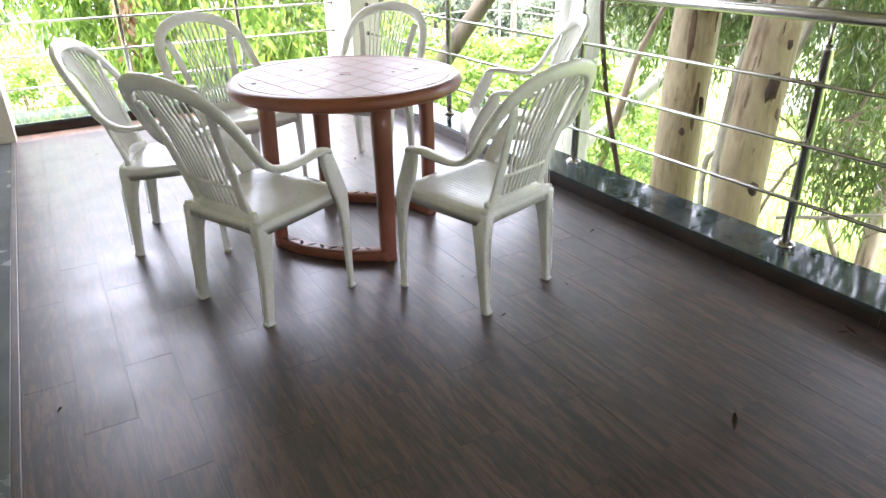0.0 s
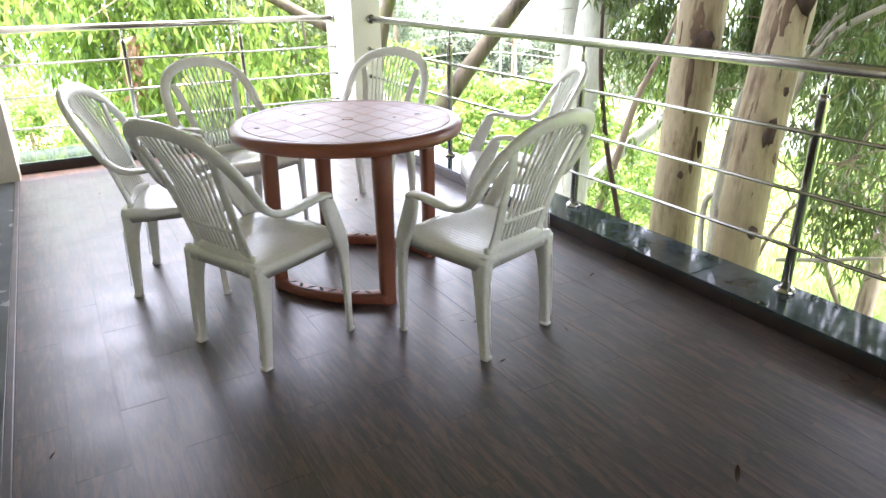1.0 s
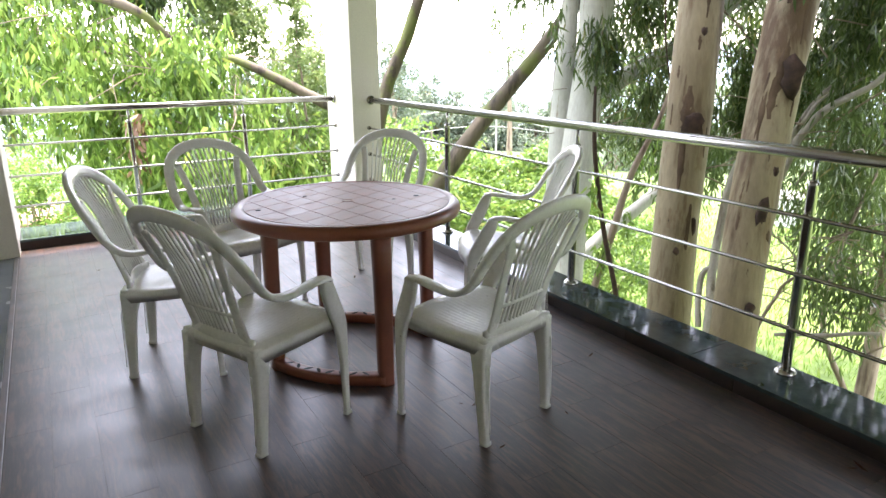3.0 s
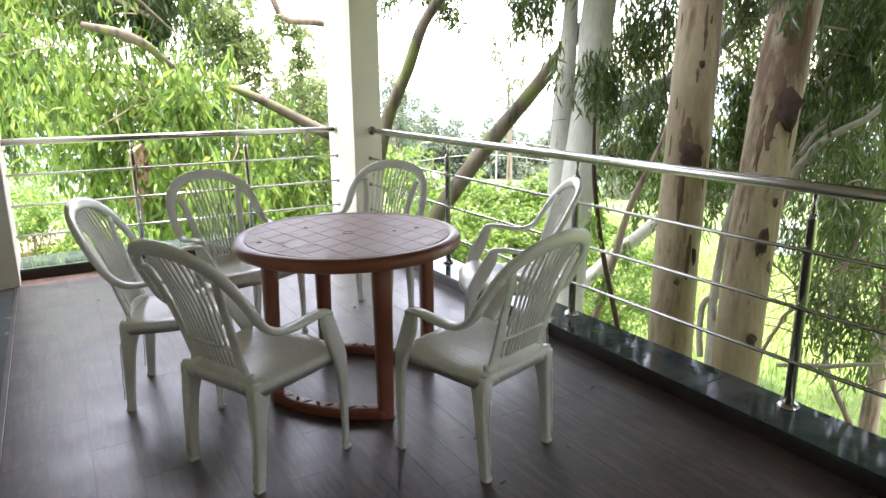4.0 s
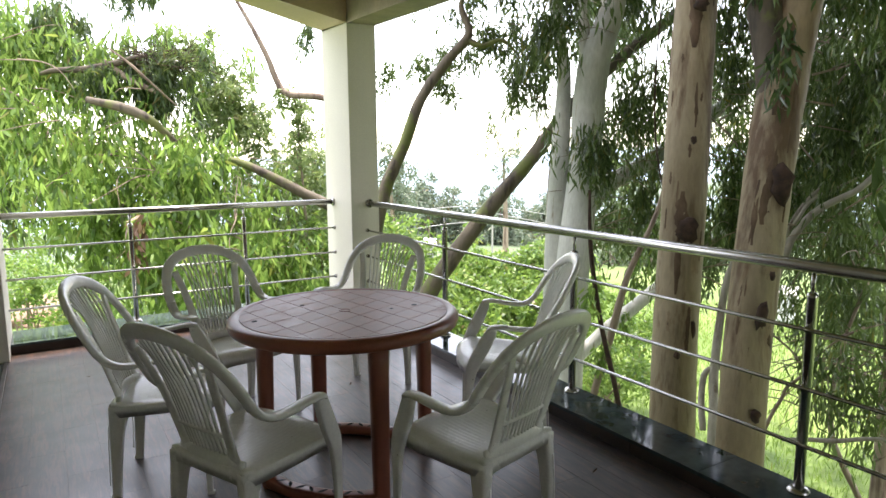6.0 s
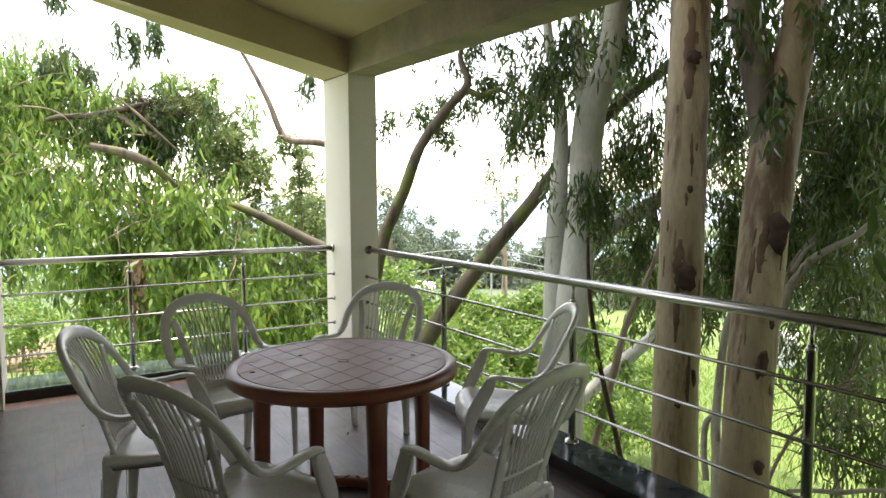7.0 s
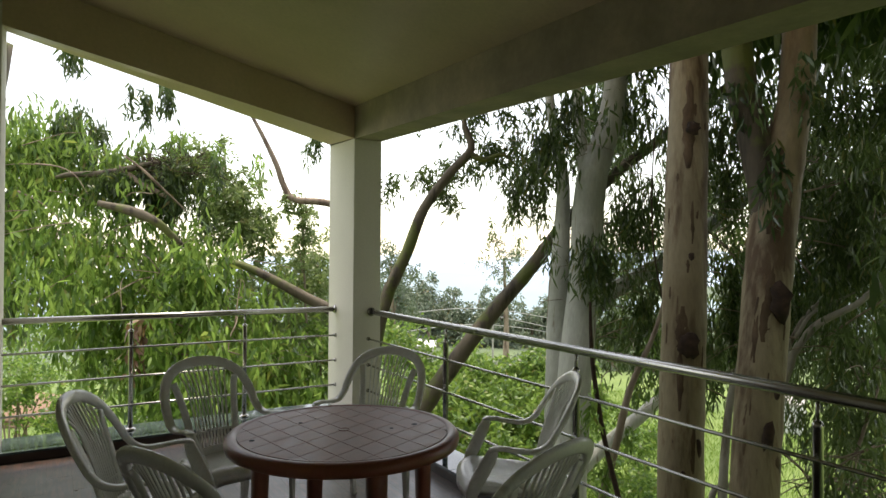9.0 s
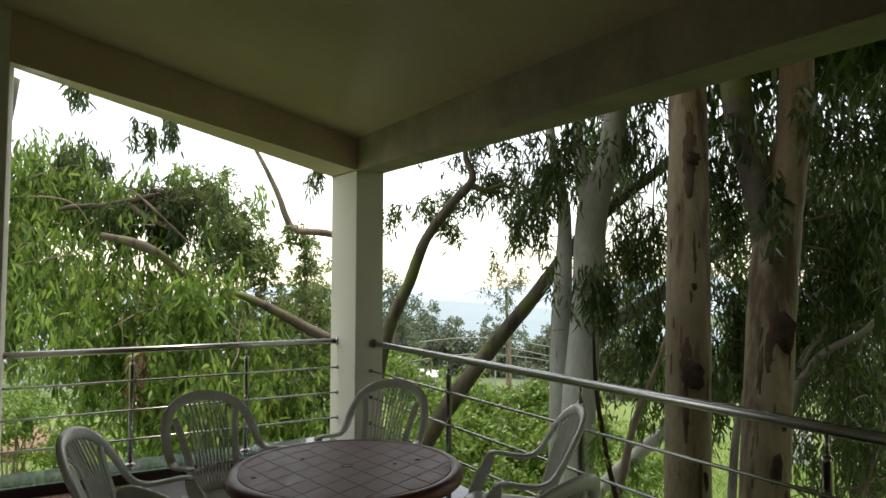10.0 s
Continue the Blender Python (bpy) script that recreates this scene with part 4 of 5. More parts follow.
crown("crown", gums, [(7.9, 4.9, 3.1, 0.25, 0.89), (7.9, 4.8, 1.2, 0.27, 0.82), (8.6, 5.5, 0.4, 0.31, 0.4), (8.1, 3.7, 3.1, 0.54, 0.66), (8.4, 3.4, 2.0, 0.36, 0.84), (8.6, 3.9, 1.7, 0.51, 0.64), (8.2, 3.4, 0.3, 0.36, 0.72), (8.9, 4.1, -0.2, 0.35, 0.4), (7.3, 2.8, -0.5, 0.28, 0.5), (7.5, 2.9, 3.1, 0.31, 0.41), (8.7, 4.4, 1.4, 0.34, 0.68), (9.6, 4.4, 2.6, 0.9, 1.0), (9.8, 5.0, 0.8, 0.8, 0.9)], 2100, 13, 0.16, 0.15, 23, LEAF_MID, "hanging sprays of narrow leaves", spray_len=0.55)

# leaves outside the view, added only to cut light from the south-east
crown("unseen_side_foliage", gums, [(7.6, 0.5, 1.6, 0.9, 1.6), (7.5, -1.6, 1.5, 1.0, 1.7), (7.3, -3.9, 1.4, 1.0, 1.7), (8.0, -0.6, 4.0, 1.3, 1.3), (7.6, -3.2, 4.0, 1.3, 1.3), (7.0, -6.0, 2.0, 1.2, 1.8), (7.4, -5.6, 4.4, 1.3, 1.3)], 2600, 9, 0.3, 0.2, 49, LEAF_DARK, "unseen hanging foliage added to block light from the terrace side", spray_len=0.8)

sapling = root("sapling", "thin slanting sapling behind the rail", "tree")
limb([(5.1, 4.5, -3.2, 0.045), (5.38, 4.42, -1.34, 0.039), (5.63, 4.34, -0.34, 0.039), (5.77, 4.29, 0.21, 0.033), (6.02, 4.18, 0.82, 0.022), (6.16, 4.13, 1.43, 0.014)], "trunk", sapling, BARK_TWIG, 10, 0.06, 24)
limb([(5.45, 3.7, -3.2, 0.03), (5.34, 3.87, -1.23, 0.026), (5.18, 4.04, -0.15, 0.023), (5.11, 4.12, 0.52, 0.021), (5.11, 4.16, 1.08, 0.012)], "stem", sapling, KNOT, 8, 0.06, 25)
crown("crown", sapling, [(5.9, 4.3, 0.6, 0.25, 0.3), (5.6, 4.4, -0.2, 0.2, 0.25), (5.2, 4.2, 0.1, 0.15, 0.2)], 60, 8, 0.1, 0.25, 26, LEAF_SHRUB, "sparse green leaves", spray_len=0.25)

willow = root("willow_tree", "bright green drooping tree filling the view past the rail", "tree", pose(-0.4, 0.13, -0.63) @ Matrix.Scale(1.45, 4))
limb([(-0.9, 10.4, -4.6, 0.26), (-0.72, 10.37, -2.31, 0.218), (-0.37, 10.35, 0.59, 0.182), (0.06, 10.20, 2.41, 0.145), (0.36, 10.14, 4.22, 0.109)], "trunk", willow, BARK_MOSS, 16, 0.05, 27)
limb([(4.0, 6.45, 0.40, 0.07), (3.72, 6.15, 0.68, 0.064), (3.47, 6.06, 0.84, 0.059), (3.18, 6.25, 1.01, 0.055), (2.79, 6.50, 1.25, 0.045), (2.55, 6.68, 1.36, 0.036), (2.45, 6.9, 1.3, 0.016)], "limb", willow, BARK_MOSS, 12, 0.06, 28)
limb([(2.02, 6.62, 1.54, 0.026), (1.9, 6.62, 1.66, 0.036), (1.77, 6.62, 1.77, 0.043), (1.59, 6.72, 1.86, 0.048), (1.3, 6.89, 1.94, 0.03)], "limb", willow, BARK_MOSS, 12, 0.06, 29)
limb([(2.1, 6.9, 1.9, 0.008), (1.95, 6.7, 2.0, 0.010), (1.8, 6.6, 2.12, 0.012), (1.66, 6.62, 2.26, 0.012), (1.5, 6.7, 2.4, 0.008)], "limb", willow, BARK_TWIG, 8, 0.08, 76)
limb([(3.97, 7.25, 2.04, 0.045), (3.73, 7.39, 2.1, 0.043), (3.46, 7.57, 2.13, 0.042), (3.36, 7.66, 2.3, 0.04), (3.28, 7.70, 2.55, 0.034), (3.14, 7.80, 2.9, 0.027), (2.98, 7.90, 3.25, 0.02), (2.8, 8.0, 3.7, 0.014)], "limb", willow, BARK_TWIG, 10, 0.06, 30)
limb([(2.03, 7.48, 2.07, 0.025), (1.77, 7.64, 2.22, 0.031), (1.54, 7.80, 2.41, 0.031)], "limb", willow, BARK_TWIG, 8, 0.06, 31)
limb([(0.95, 8.1, 2.28, 0.02), (1.08, 8.06, 2.32, 0.03), (1.35, 7.90, 2.33, 0.037), (1.61, 7.75, 2.38, 0.037), (1.91, 7.58, 2.47, 0.02)], "limb", willow, BARK_MOSS, 8, 0.06, 32)
crown("crown", willow, [(0.8, 8.0, 1.8, 0.72, 0.54), (0.7, 9.1, 2.7, 0.75, 0.45), (0.2, 8.9, 3.0, 0.5, 0.3), (1.5, 7.3, 1.5, 0.64, 0.47), (2.1, 6.9, 1.3, 0.52, 0.42), (2.7, 6.8, 0.8, 0.5, 0.4), (3.2, 6.5, 0.3, 0.35, 0.36), (1.55, 7.0, 1.0, 0.55, 0.3), (2.0, 6.5, 0.7, 0.66, 0.38), (2.7, 6.4, 0.3, 0.55, 0.26), (2.1, 6.6, 0.3, 0.4, 0.22), (2.5, 6.5, 0.1, 0.4, 0.2), (2.2, 8.3, 2.75, 0.35, 0.22), (2.75, 9.05, 2.55, 0.4, 0.25), (1.75, 8.1, 2.6, 0.35, 0.2), (1.15, 8.5, 2.75, 0.4, 0.25), (2.2, 6.15, 1.42, 0.24, 0.2), (1.95, 6.2, 1.5, 0.16, 0.14)], 2050, 12, 0.15, 0.22, 33, LEAF_BRIGHT, "long drooping bright green leaves", spray_len=0.5)
# a darker leaf colour inside the crown stands in for its inner shade
crown("inner_crown", willow, [(0.4, 8.8, 2.3, 0.45, 0.3), (1.3, 8.4, 2.5, 0.39, 0.26), (2.1, 7.7, 2.0, 0.4, 0.25), (3.5, 7.0, 0.0, 0.4, 0.5), (0.6, 8.0, 1.2, 0.5, 0.35), (1.7, 8.2, 1.0, 0.7, 0.45), (2.6, 7.6, 0.5, 0.6, 0.4)], 260, 10, 0.15, 0.2, 36, LEAF_DARK, "green leaves inside the tree, darkened to stand in for shade", spray_len=0.45)
twigs(willow, [(1.5, 7.3, 1.5, 0.9, 0.6), (2.2, 6.9, 0.9, 0.8, 0.6), (0.9, 8.2, 2.0, 0.8, 0.7), (2.4, 6.6, 0.4, 0.8, 0.4)], 90, 0.9, 0.008, 43, BARK_TWIG)
twigs(willow, [(2.0, 7.75, 2.42, 0.34, 0.15), (2.2, 7.7, 2.42, 0.22, 0.14)], 230, 0.45, 0.005, 44, KNOT, 0.1)
crown("nest_leaves", willow, [(2.08, 7.72, 2.42, 0.34, 0.14)], 220, 8, 0.1, 0.16, 79, LEAF_MID, "dark matted leaves of an old nest", spray_len=0.22, droop=0.3)
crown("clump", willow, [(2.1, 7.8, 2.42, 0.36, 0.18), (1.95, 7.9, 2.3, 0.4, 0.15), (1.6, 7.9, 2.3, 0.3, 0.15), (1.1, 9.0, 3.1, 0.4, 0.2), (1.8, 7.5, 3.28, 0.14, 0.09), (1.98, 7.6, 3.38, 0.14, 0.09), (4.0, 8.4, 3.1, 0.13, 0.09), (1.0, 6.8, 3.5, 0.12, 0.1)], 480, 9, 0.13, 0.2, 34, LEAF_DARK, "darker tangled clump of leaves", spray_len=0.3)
crown("dry_spray", willow, [(1.64, 5.9, 0.88, 0.13, 0.08), (1.6, 5.95, 0.66, 0.06, 0.05)], 13, 5, 0.12, 0.3, 35, LEAF_DEAD, "withered brown leaves", spray_len=0.2)


# ---- ground, shrubs and distance ----
def ground_z(x, y):
    d = max(0.0, math.hypot(x - 1, y) - 9)
    return -3.3 - 0.055 * d - 0.11 * max(0.0, d - 58) + 0.25 * noise.noise((x * 0.12, y * 0.12, 0)) - (0.4 if d else 0)


bm = bmesh.new()
rings = [0.5, 4, 6, 8, 10, 12, 14, 17, 20, 24, 30, 38, 48, 60, 80, 110, 160, 240, 400, 700, 1200, 2200, 4600]
last = None
for r in rings:
    ring = [bm.verts.new((1 + r * math.cos(2 * math.pi * k / 96), r * math.sin(2 * math.pi * k / 96), max(-120, ground_z(1 + r * math.cos(2 * math.pi * k / 96), r * math.sin(2 * math.pi * k / 96))))) for k in range(96)]
    if last:
        for k in range(96):
            bm.faces.new((last[k], last[(k + 1) % 96], ring[(k + 1) % 96], ring[k]))
    else:
        bm.faces.new(ring)
    last = ring
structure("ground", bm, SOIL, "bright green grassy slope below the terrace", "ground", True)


def tuft_field(name, label, n, x0, x1, y0, y1, length, material, seed):
    r = np.random.RandomState(seed)
    x, y = r.uniform(x0, x1, n), r.uniform(y0, y1, n)
    z = np.array([ground_z(a, b) for a, b in zip(x, y)])
    d = np.stack([r.normal(size=n) * 0.35, r.normal(size=n) * 0.35, np.ones(n)], axis=1)
    ob = new(name, leaf_mesh(name, np.stack([x, y, z], axis=1), d, r.normal(size=(n, 3)), length * r.uniform(0.5, 1.3, n), length * 0.09 * r.uniform(0.6, 1.4, n), material))
    return tagged(ob, label, "grass", kind="stuff")


tuft_field("grass", "lush bright green grass on the slope", 42000, 5.5, 24, 3, 24, 0.2, GRASS, 41)
tuft_field("grass", "bright green grass beyond the rail", 20000, -5, 5.5, 11, 36, 0.2, GRASS, 42)


def shrub(label, clumps, sprays, seed, material=None, leaf=0.14):
    s = root("shrub", label, "shrub", group="shrubs on the slope")
    r = random.Random(seed)
    for c in clumps:
        for k in range(3):
            gz = ground_z(c[0], c[1])
            limb([(c[0] + r.uniform(-0.2, 0.2), c[1] + r.uniform(-0.2, 0.2), gz - 0.1, 0.03), (c[0] + r.uniform(-0.3, 0.3), c[1], (gz + c[2]) / 2, 0.02), (c[0] + r.uniform(-0.5, 0.5), c[1] + r.uniform(-0.3, 0.3), c[2], 0.01)], "stem", s, BARK_TWIG, 6, 0, k, 3)
    crown("foliage", s, clumps, sprays, 9, leaf, 0.42, seed, material or LEAF_SHRUB, "broad green leaves", droop=0.2, depth=1.0, spray_len=0.4)
    return s


shrub("large bright green leafy shrub below the terrace", [(6.76, 9.85, -1.65, 0.75, 0.5), (7.15, 8.95, -1.8, 0.7, 0.45), (6.3, 9.2, -2.0, 0.7, 0.5), (7.4, 8.3, -2.1, 0.7, 0.4), (6.8, 9.0, -2.6, 1.0, 0.5)], 1500, 51, None, 0.14)
shrub("rounded leafy shrub with yellow-green tips", [(7.95, 10.34, -1.5, 0.8, 0.5), (8.51, 9.89, -1.7, 0.8, 0.5), (8.69, 9.16, -1.6, 0.7, 0.5), (8.3, 9.6, -2.5, 1.0, 0.6)], 1500, 52, None, 0.14)
shrub("dense green shrub on the slope", [(9.54, 12.99, -1.3, 0.9, 0.55), (10.3, 12.2, -1.5, 0.9, 0.5), (10.3, 11.2, -1.15, 0.8, 0.5), (9.92, 10.11, -1.5, 0.8, 0.5), (10.0, 11.4, -2.4, 1.2, 0.6), (11.2, 11.0, -1.8, 0.8, 0.5)], 1500, 53, None, 0.15)
shrub("green shrub behind the pillar", [(8.23, 13.85, -0.75, 0.9, 0.6), (8.21, 12.59, -1.4, 0.9, 0.55), (6.63, 11.16, -1.4, 0.8, 0.5), (7.4, 12.0, -2.3, 1.2, 0.7)], 900, 54, None, 0.15)
shrub("low spreading shrub among the trunks", [(9.1, 7.8, -2.5, 0.8, 0.4), (10.2, 8.8, -2.6, 0.9, 0.5)], 450, 59, None, 0.11)
shrub("small shrub in the grass", [(14.0, 11.5, -3.2, 0.5, 0.4)], 150, 55)
shrub("leafy bush beyond the rail", [(0.5, 18.4, -1.4, 0.9, 0.4), (2.0, 17.4, -1.4, 0.9, 0.45), (3.0, 16.5, -2.0, 0.9, 0.6), (0.4, 15.6, -1.3, 0.7, 0.4), (1.2, 14.6, -1.6, 0.7, 0.4)], 900, 56, None, 0.12)
shrub("broad green bush under the drooping tree", [(5.0, 11.1, -1.3, 0.7, 0.5), (2.9, 10.6, -1.6, 0.9, 0.5), (4.2, 12.0, -1.0, 0.8, 0.7), (5.4, 11.2, -0.4, 0.6, 0.5)], 1100, 57, None, 0.12)
shrub("distant rounded green bush", [(-0.1, 23.5, -1.2, 1.2, 0.9), (-2.0, 22.0, -1.5, 1.2, 0.8)], 400, 58)


def far_tree(label, x, y, clumps, sprays, seed, leaf=0.3, material=None, r=0.12):
    tr = root("tree", label, "tree", group="trees in the distance")
    top = max(c[2] for c in clumps)
    limb([(x, y, ground_z(x, y) - 0.3, r * 1.6), (x + 0.1, y, (ground_z(x, y) + top) / 2, r), (x, y + 0.1, top, r * 0.35)], "trunk", tr, BARK_TWIG, 8, 0.05, seed, 4)
    for c in clumps:
        limb([(x, y, c[2] - 1.2 * c[4], r * 0.5), ((x + c[0]) / 2, (y + c[1]) / 2, c[2] - 0.4 * c[4], r * 0.35), (c[0], c[1], c[2] + 0.2 * c[4], r * 0.12)], "limb", tr, BARK_TWIG, 6, 0.05, seed + 1, 3)
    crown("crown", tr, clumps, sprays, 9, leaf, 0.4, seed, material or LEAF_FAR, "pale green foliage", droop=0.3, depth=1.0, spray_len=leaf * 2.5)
    return tr


far_tree("rounded pale green tree behind the drooping branches", 5.0, 12.6, [(5.09, 12.2, 1.25, 0.6, 0.45), (4.5, 12.4, 0.95, 0.6, 0.45), (5.73, 12.84, 1.05, 0.6, 0.5), (5.2, 12.3, 0.5, 0.8, 0.5), (4.4, 12.3, 0.3, 0.7, 0.5), (5.5, 12.6, 0.0, 0.8, 0.5)], 1500, 61, 0.1, LEAF_PALE, 0.05)
far_tree("tall dark leafy tree behind the drooping branches", 3.7, 12.4, [(4.07, 12.0, 2.45, 0.35, 0.4), (3.69, 12.0, 2.1, 0.5, 0.45), (3.88, 12.0, 2.85, 0.3, 0.25), (4.25, 12.2, 1.85, 0.45, 0.4), (3.3, 12.4, 3.3, 0.4, 0.35)], 560, 64, 0.11, LEAF_PALE, 0.05)
far_tree("slim tree with tufted leaves near the pillar", 4.85, 11.3, [(4.72, 11.2, 2.5, 0.2, 0.25), (4.85, 11.2, 2.0, 0.22, 0.3), (4.95, 11.3, 2.3, 0.18, 0.2), (4.8, 11.3, 1.5, 0.3, 0.3)], 130, 65, 0.1, LEAF_PALE, 0.03)
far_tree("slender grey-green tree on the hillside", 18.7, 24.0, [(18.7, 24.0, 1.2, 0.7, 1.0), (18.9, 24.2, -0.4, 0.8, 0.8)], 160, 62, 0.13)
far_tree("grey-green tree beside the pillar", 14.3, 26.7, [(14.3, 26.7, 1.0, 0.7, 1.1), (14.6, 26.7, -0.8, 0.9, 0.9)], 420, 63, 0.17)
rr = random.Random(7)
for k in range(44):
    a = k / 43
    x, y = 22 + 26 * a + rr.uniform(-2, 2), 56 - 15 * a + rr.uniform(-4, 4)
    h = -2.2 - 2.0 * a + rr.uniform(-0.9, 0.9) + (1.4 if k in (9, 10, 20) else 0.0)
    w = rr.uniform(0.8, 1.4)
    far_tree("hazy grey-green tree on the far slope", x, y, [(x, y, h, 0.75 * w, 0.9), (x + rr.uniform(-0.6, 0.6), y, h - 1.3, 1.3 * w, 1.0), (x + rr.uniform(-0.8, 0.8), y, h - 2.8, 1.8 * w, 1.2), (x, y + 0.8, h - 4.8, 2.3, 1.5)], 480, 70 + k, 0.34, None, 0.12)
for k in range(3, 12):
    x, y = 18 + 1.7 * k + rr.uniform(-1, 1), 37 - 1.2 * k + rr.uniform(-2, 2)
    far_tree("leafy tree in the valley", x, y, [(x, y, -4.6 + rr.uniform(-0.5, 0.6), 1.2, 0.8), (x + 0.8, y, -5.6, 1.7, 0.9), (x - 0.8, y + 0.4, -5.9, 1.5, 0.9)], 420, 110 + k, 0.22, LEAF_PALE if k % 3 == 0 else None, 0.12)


def ridge(name, label, dist, base, height, seed, material, a0=-30, a1=95):
    bm = bmesh.new()
    prev = None
    for k in range(121):
        a = radians(a0 + (a1 - a0) * k / 120)
        h = base + height * (0.5 + 0.9 * noise.noise((k * 0.045, seed, 0)) + 0.25 * noise.noise((k * 0.17, seed, 3)))
        p = [bm.verts.new((dist * f * math.sin(a), dist * f * math.cos(a), z)) for f, z in ((0.8, -125), (0.9, (h - 125) / 2 + 10), (1.0, h), (1.15, -125))]
        if prev:
            for i in range(3):
                bm.faces.new((prev[i], prev[i + 1], p[i + 1], p[i]))
        prev = p
    return structure(name, bm, material, label, "backdrop", True)


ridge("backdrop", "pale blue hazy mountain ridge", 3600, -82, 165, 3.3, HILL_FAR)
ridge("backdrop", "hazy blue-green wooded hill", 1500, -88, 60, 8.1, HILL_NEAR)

heap = bmesh.new()
bmesh.ops.create_icosphere(heap, subdivisions=4, radius=1.0)
for v in heap.verts:
    k = 1 + 0.35 * noise.noise(v.co * 1.7) + 0.12 * noise.noise(v.co * 6)
    v.co = Vector((v.co.x * 3.0 * k, v.co.y * 3.2 * k, v.co.z * 0.6 * k)) + Vector((-0.9, 30.0, ground_z(-0.9, 30) + 0.05))
tagged(new("earth_mound", from_bm("earth_mound", heap, EARTH, True)), "heap of reddish-brown earth on the grass", "soil")

# shed roof, pole and wires in the valley
shed = root("shed", "low shed with a white sheet roof in the valley", "shed")
part("roof", hexa(bmesh.new(), [(18.95, 35.0, -3.9), (20.9, 33.9, -4.12), (21.5, 34.9, -3.86), (19.55, 36.0, -3.64)], [(18.95, 35.0, -3.85), (20.9, 33.9, -4.07), (21.5, 34.9, -3.81), (19.55, 36.0, -3.59)]), ROOF_WHITE, shed, "white sheet roof")
part("wall", hexa(bmesh.new(), [(19.2, 35.1, -7.2), (20.8, 34.2, -7.2), (21.3, 34.9, -7.2), (19.6, 35.8, -7.2)], [(19.2, 35.1, -3.94), (20.8, 34.2, -4.12), (21.3, 34.9, -3.92), (19.6, 35.8, -3.74)]), CONCRETE, shed)
tank = root("water_tank", "small pale concrete water tank among the trees", "tank", pose(23.5, 13.8, ground_z(23.5, 13.8) - 0.1, 0, 0, 25))
part("wall", box(-0.75, 0.75, -0.7, 0.7, 0, 1.15, 0.03), ROOF_WHITE, tank)
part("lid", box(-0.82, 0.82, -0.77, 0.77, 1.15, 1.25, 0.02), CONCRETE, tank, "grey concrete lid")
pole = root("utility_pole", "thin concrete utility pole with wires", "pole")
part("shaft", rod((23.0, 31.0, -7.0), (23.0, 31.0, -1.55), 0.055, 8), CONCRETE, pole)
for dz, ax, ay, az, bx, by, bz in ((0, 10, 33, -1.7, 45, 30, -5.2), (-0.9, 9, 33, -2.9, 45, 29, -5.9), (-0.35, 23, 31, -1.9, 42, 24, -5.6)):
    s0 = (ax, ay, az)
    rows = [(*s0, 0.022, 0.022), ((ax + 23.0) / 2, (ay + 31) / 2, (az - 1.65 + dz) / 2 - 0.12, 0.022, 0.022), (23.0, 31.0, -1.65 + dz, 0.022, 0.022), ((bx + 23) / 2, (by + 31) / 2, (bz - 1.65 + dz) / 2 - 0.25, 0.022, 0.022), (bx, by, bz, 0.022, 0.022)] if ax != 23 else [(23, 31, -2.0, 0.022, 0.022), (32, 27.5, -4.0, 0.022, 0.022), (bx, by, bz, 0.022, 0.022)]
    part("wire", sweep(rows, (0, 0, 1), 6, steps=8), CABLE, pole, "", True)


# ---- pieces of floor and kerbs ----
def slab_mesh(name, w, l, h, edge, material):
    bm = bmesh.new()
    c = ((-w / 2, -l / 2), (w / 2, -l / 2), (w / 2, l / 2), (-w / 2, l / 2))
    rings = [[bm.verts.new((x, y, z)) for x, y in c] for z in (-h, -edge)]
    rings.append([bm.verts.new((x - math.copysign(edge, x), y - math.copysign(edge, y), 0)) for x, y in c])
    for a, b in zip(rings, rings[1:]):
        for k in range(4):
            bm.faces.new((a[k], a[(k + 1) % 4], b[(k + 1) % 4], b[k]))
    bm.faces.new(rings[-1])
    return from_bm(name, bm, material)


PLANK_W, PLANK_L = 0.1483, 0.6
shared = {}


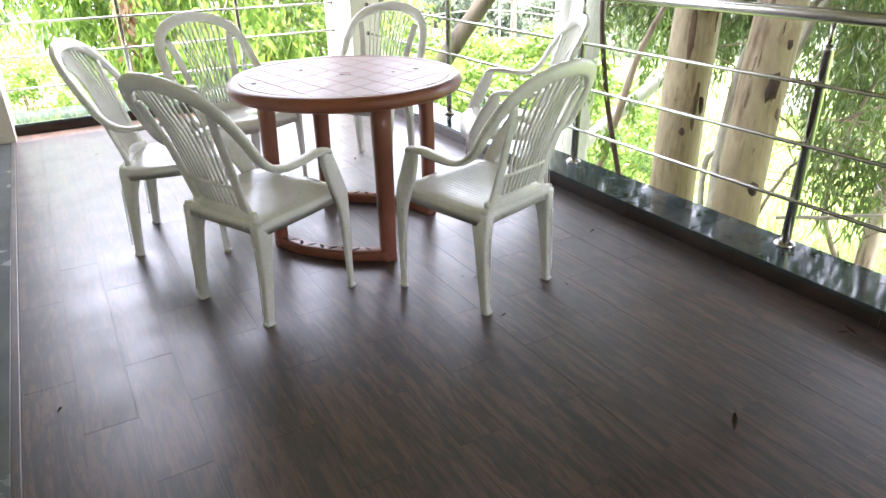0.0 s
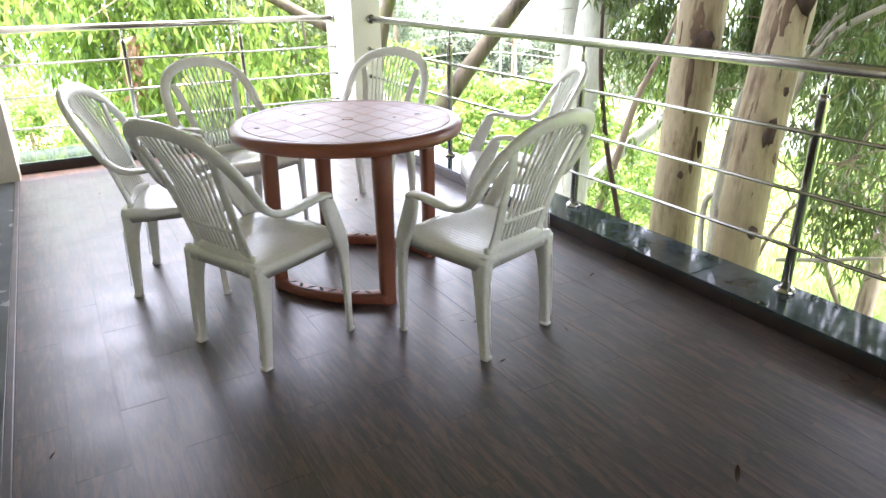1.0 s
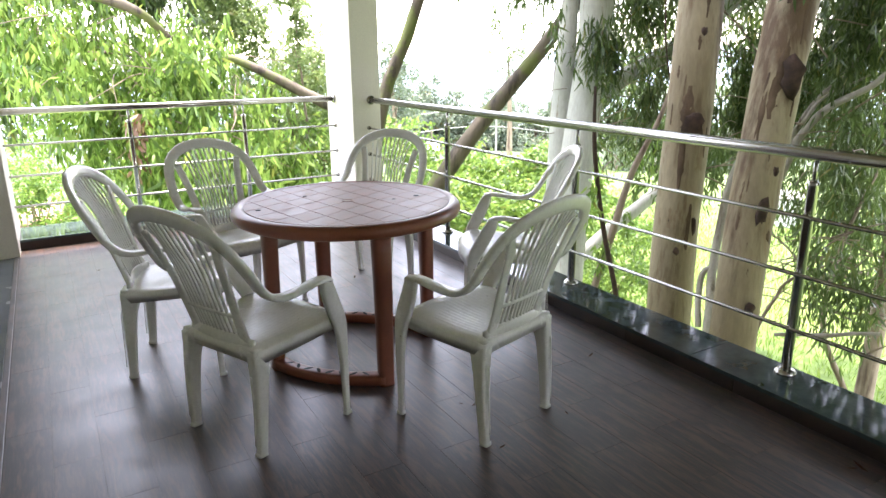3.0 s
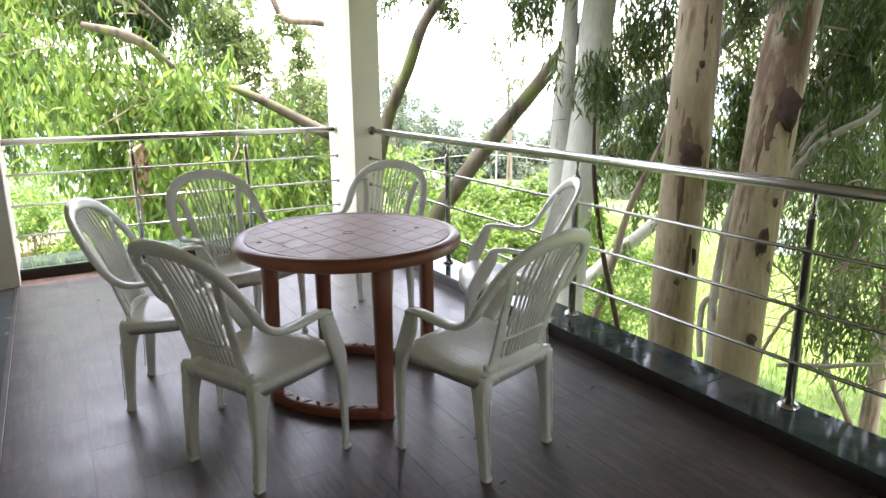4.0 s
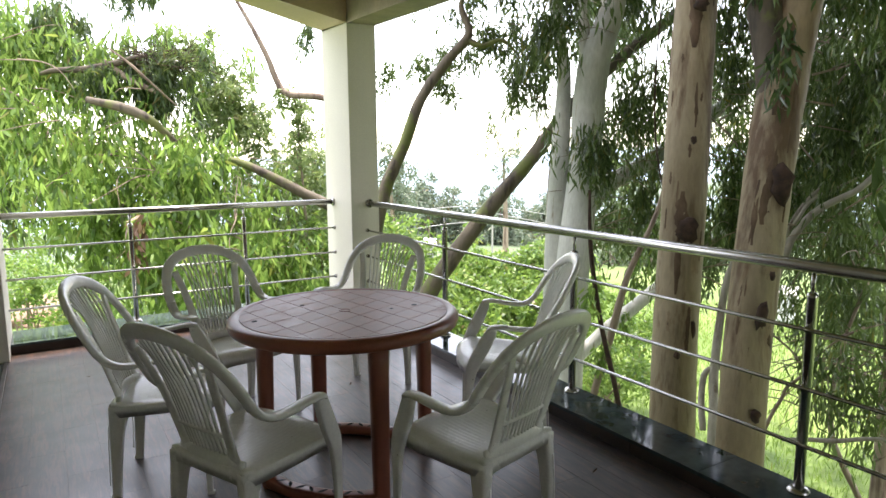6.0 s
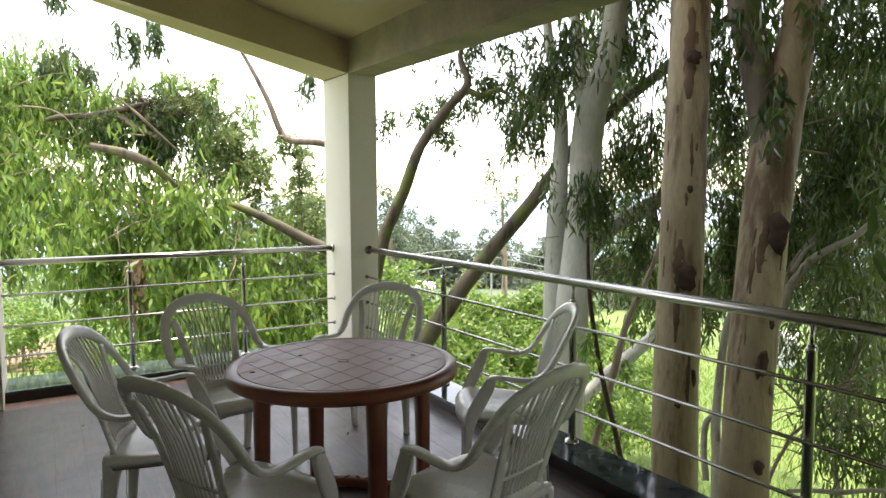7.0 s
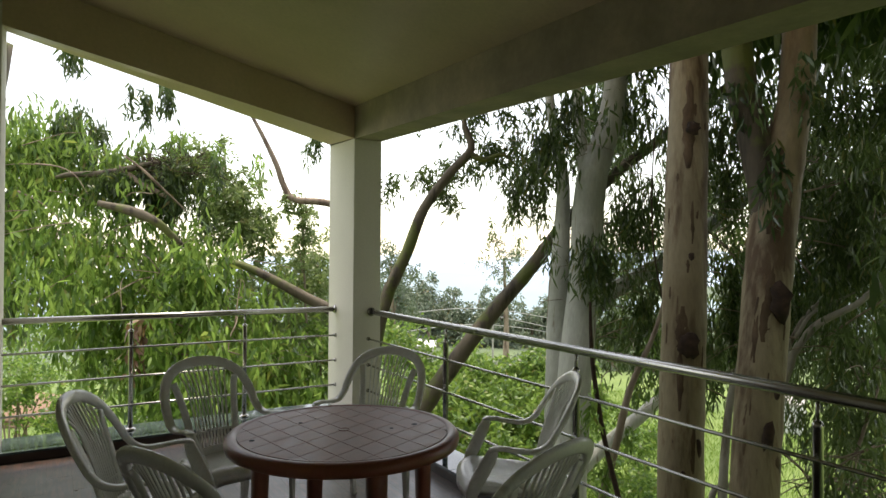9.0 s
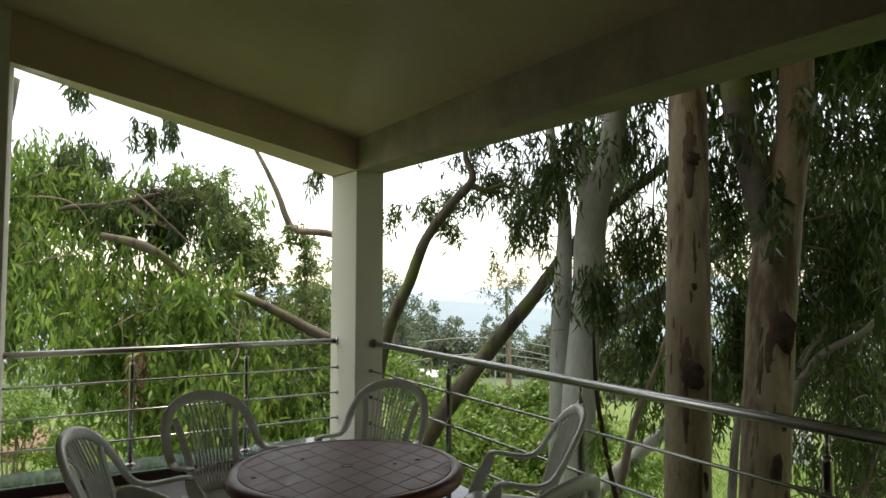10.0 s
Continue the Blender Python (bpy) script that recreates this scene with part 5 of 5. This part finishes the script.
def piece(name, w, l, h, edge, material, parent, m):
    key = (name, round(w, 3), round(l, 3), h)
    if key not in shared:
        shared[key] = slab_mesh(name, w, l, h, edge, material)
    ob = new(name, shared[key])
    ob.parent = parent
    ob.matrix_basis = m
    return ob


rp = random.Random(5)
rows_x = 18
for i in range(rows_x):
    xa = X0 + i * PLANK_W
    xb = min(xa + PLANK_W, X1 + 0.012)
    y = Y0 - (0.33 if i % 2 else 0.03) - 0.0
    while y < Y1:
        a, b = max(y, Y0), min(y + PLANK_L, Y1 + 0.012)
        if b - a > 0.02:
            lift = rp.choice((0.0, 0.0001, -0.0001, 0.0002))
            piece("plank", xb - xa - 0.0011, b - a - 0.0005, 0.01, 0.0003, WOOD, floor, pose((xa + xb) / 2, (a + b) / 2, lift, rp.uniform(-0.015, 0.015), rp.uniform(-0.03, 0.03), rp.choice((0, 180))))
        y += PLANK_L
# skirting tiles and granite slabs
y = YS
while y < PY0:
    b = min(y + 0.6, PY0)
    piece("skirting_tile", KERB - 0.022, b - y - 0.002, 0.01, 0.001, SKIRTING, kerb_east, pose(X1 + 0.002, (y + b) / 2, (KERB - 0.018) / 2, 0, -90, 0))
    y += 0.6
x = 0.6
while x < PX0:
    b = min(x + 0.6, PX0)
    piece("skirting_tile", b - x - 0.002, KERB - 0.022, 0.01, 0.001, SKIRTING, kerb_north, pose((x + b) / 2, Y1 + 0.002, (KERB - 0.018) / 2, 90, 0, 0))
    x += 0.6
for a, b in ((YS, -2.5), (-2.5, -0.55), (-0.55, 1.42), (1.42, 3.4), (3.4, PY0 - 0.002)):
    piece("granite_slab", 3.435 - X1 + 0.006, b - a - 0.0015, 0.018, 0.002, GRANITE, kerb_east, pose((3.435 + X1 - 0.006) / 2, (a + b) / 2, KERB))
for a, b in ((0.602, 2.0), (2.0, PX0 - 0.002)):
    piece("granite_slab", b - a - 0.0015, 5.69 - Y1 + 0.006, 0.018, 0.002, GRANITE, kerb_north, pose((a + b) / 2, (5.69 + Y1 - 0.006) / 2, KERB))
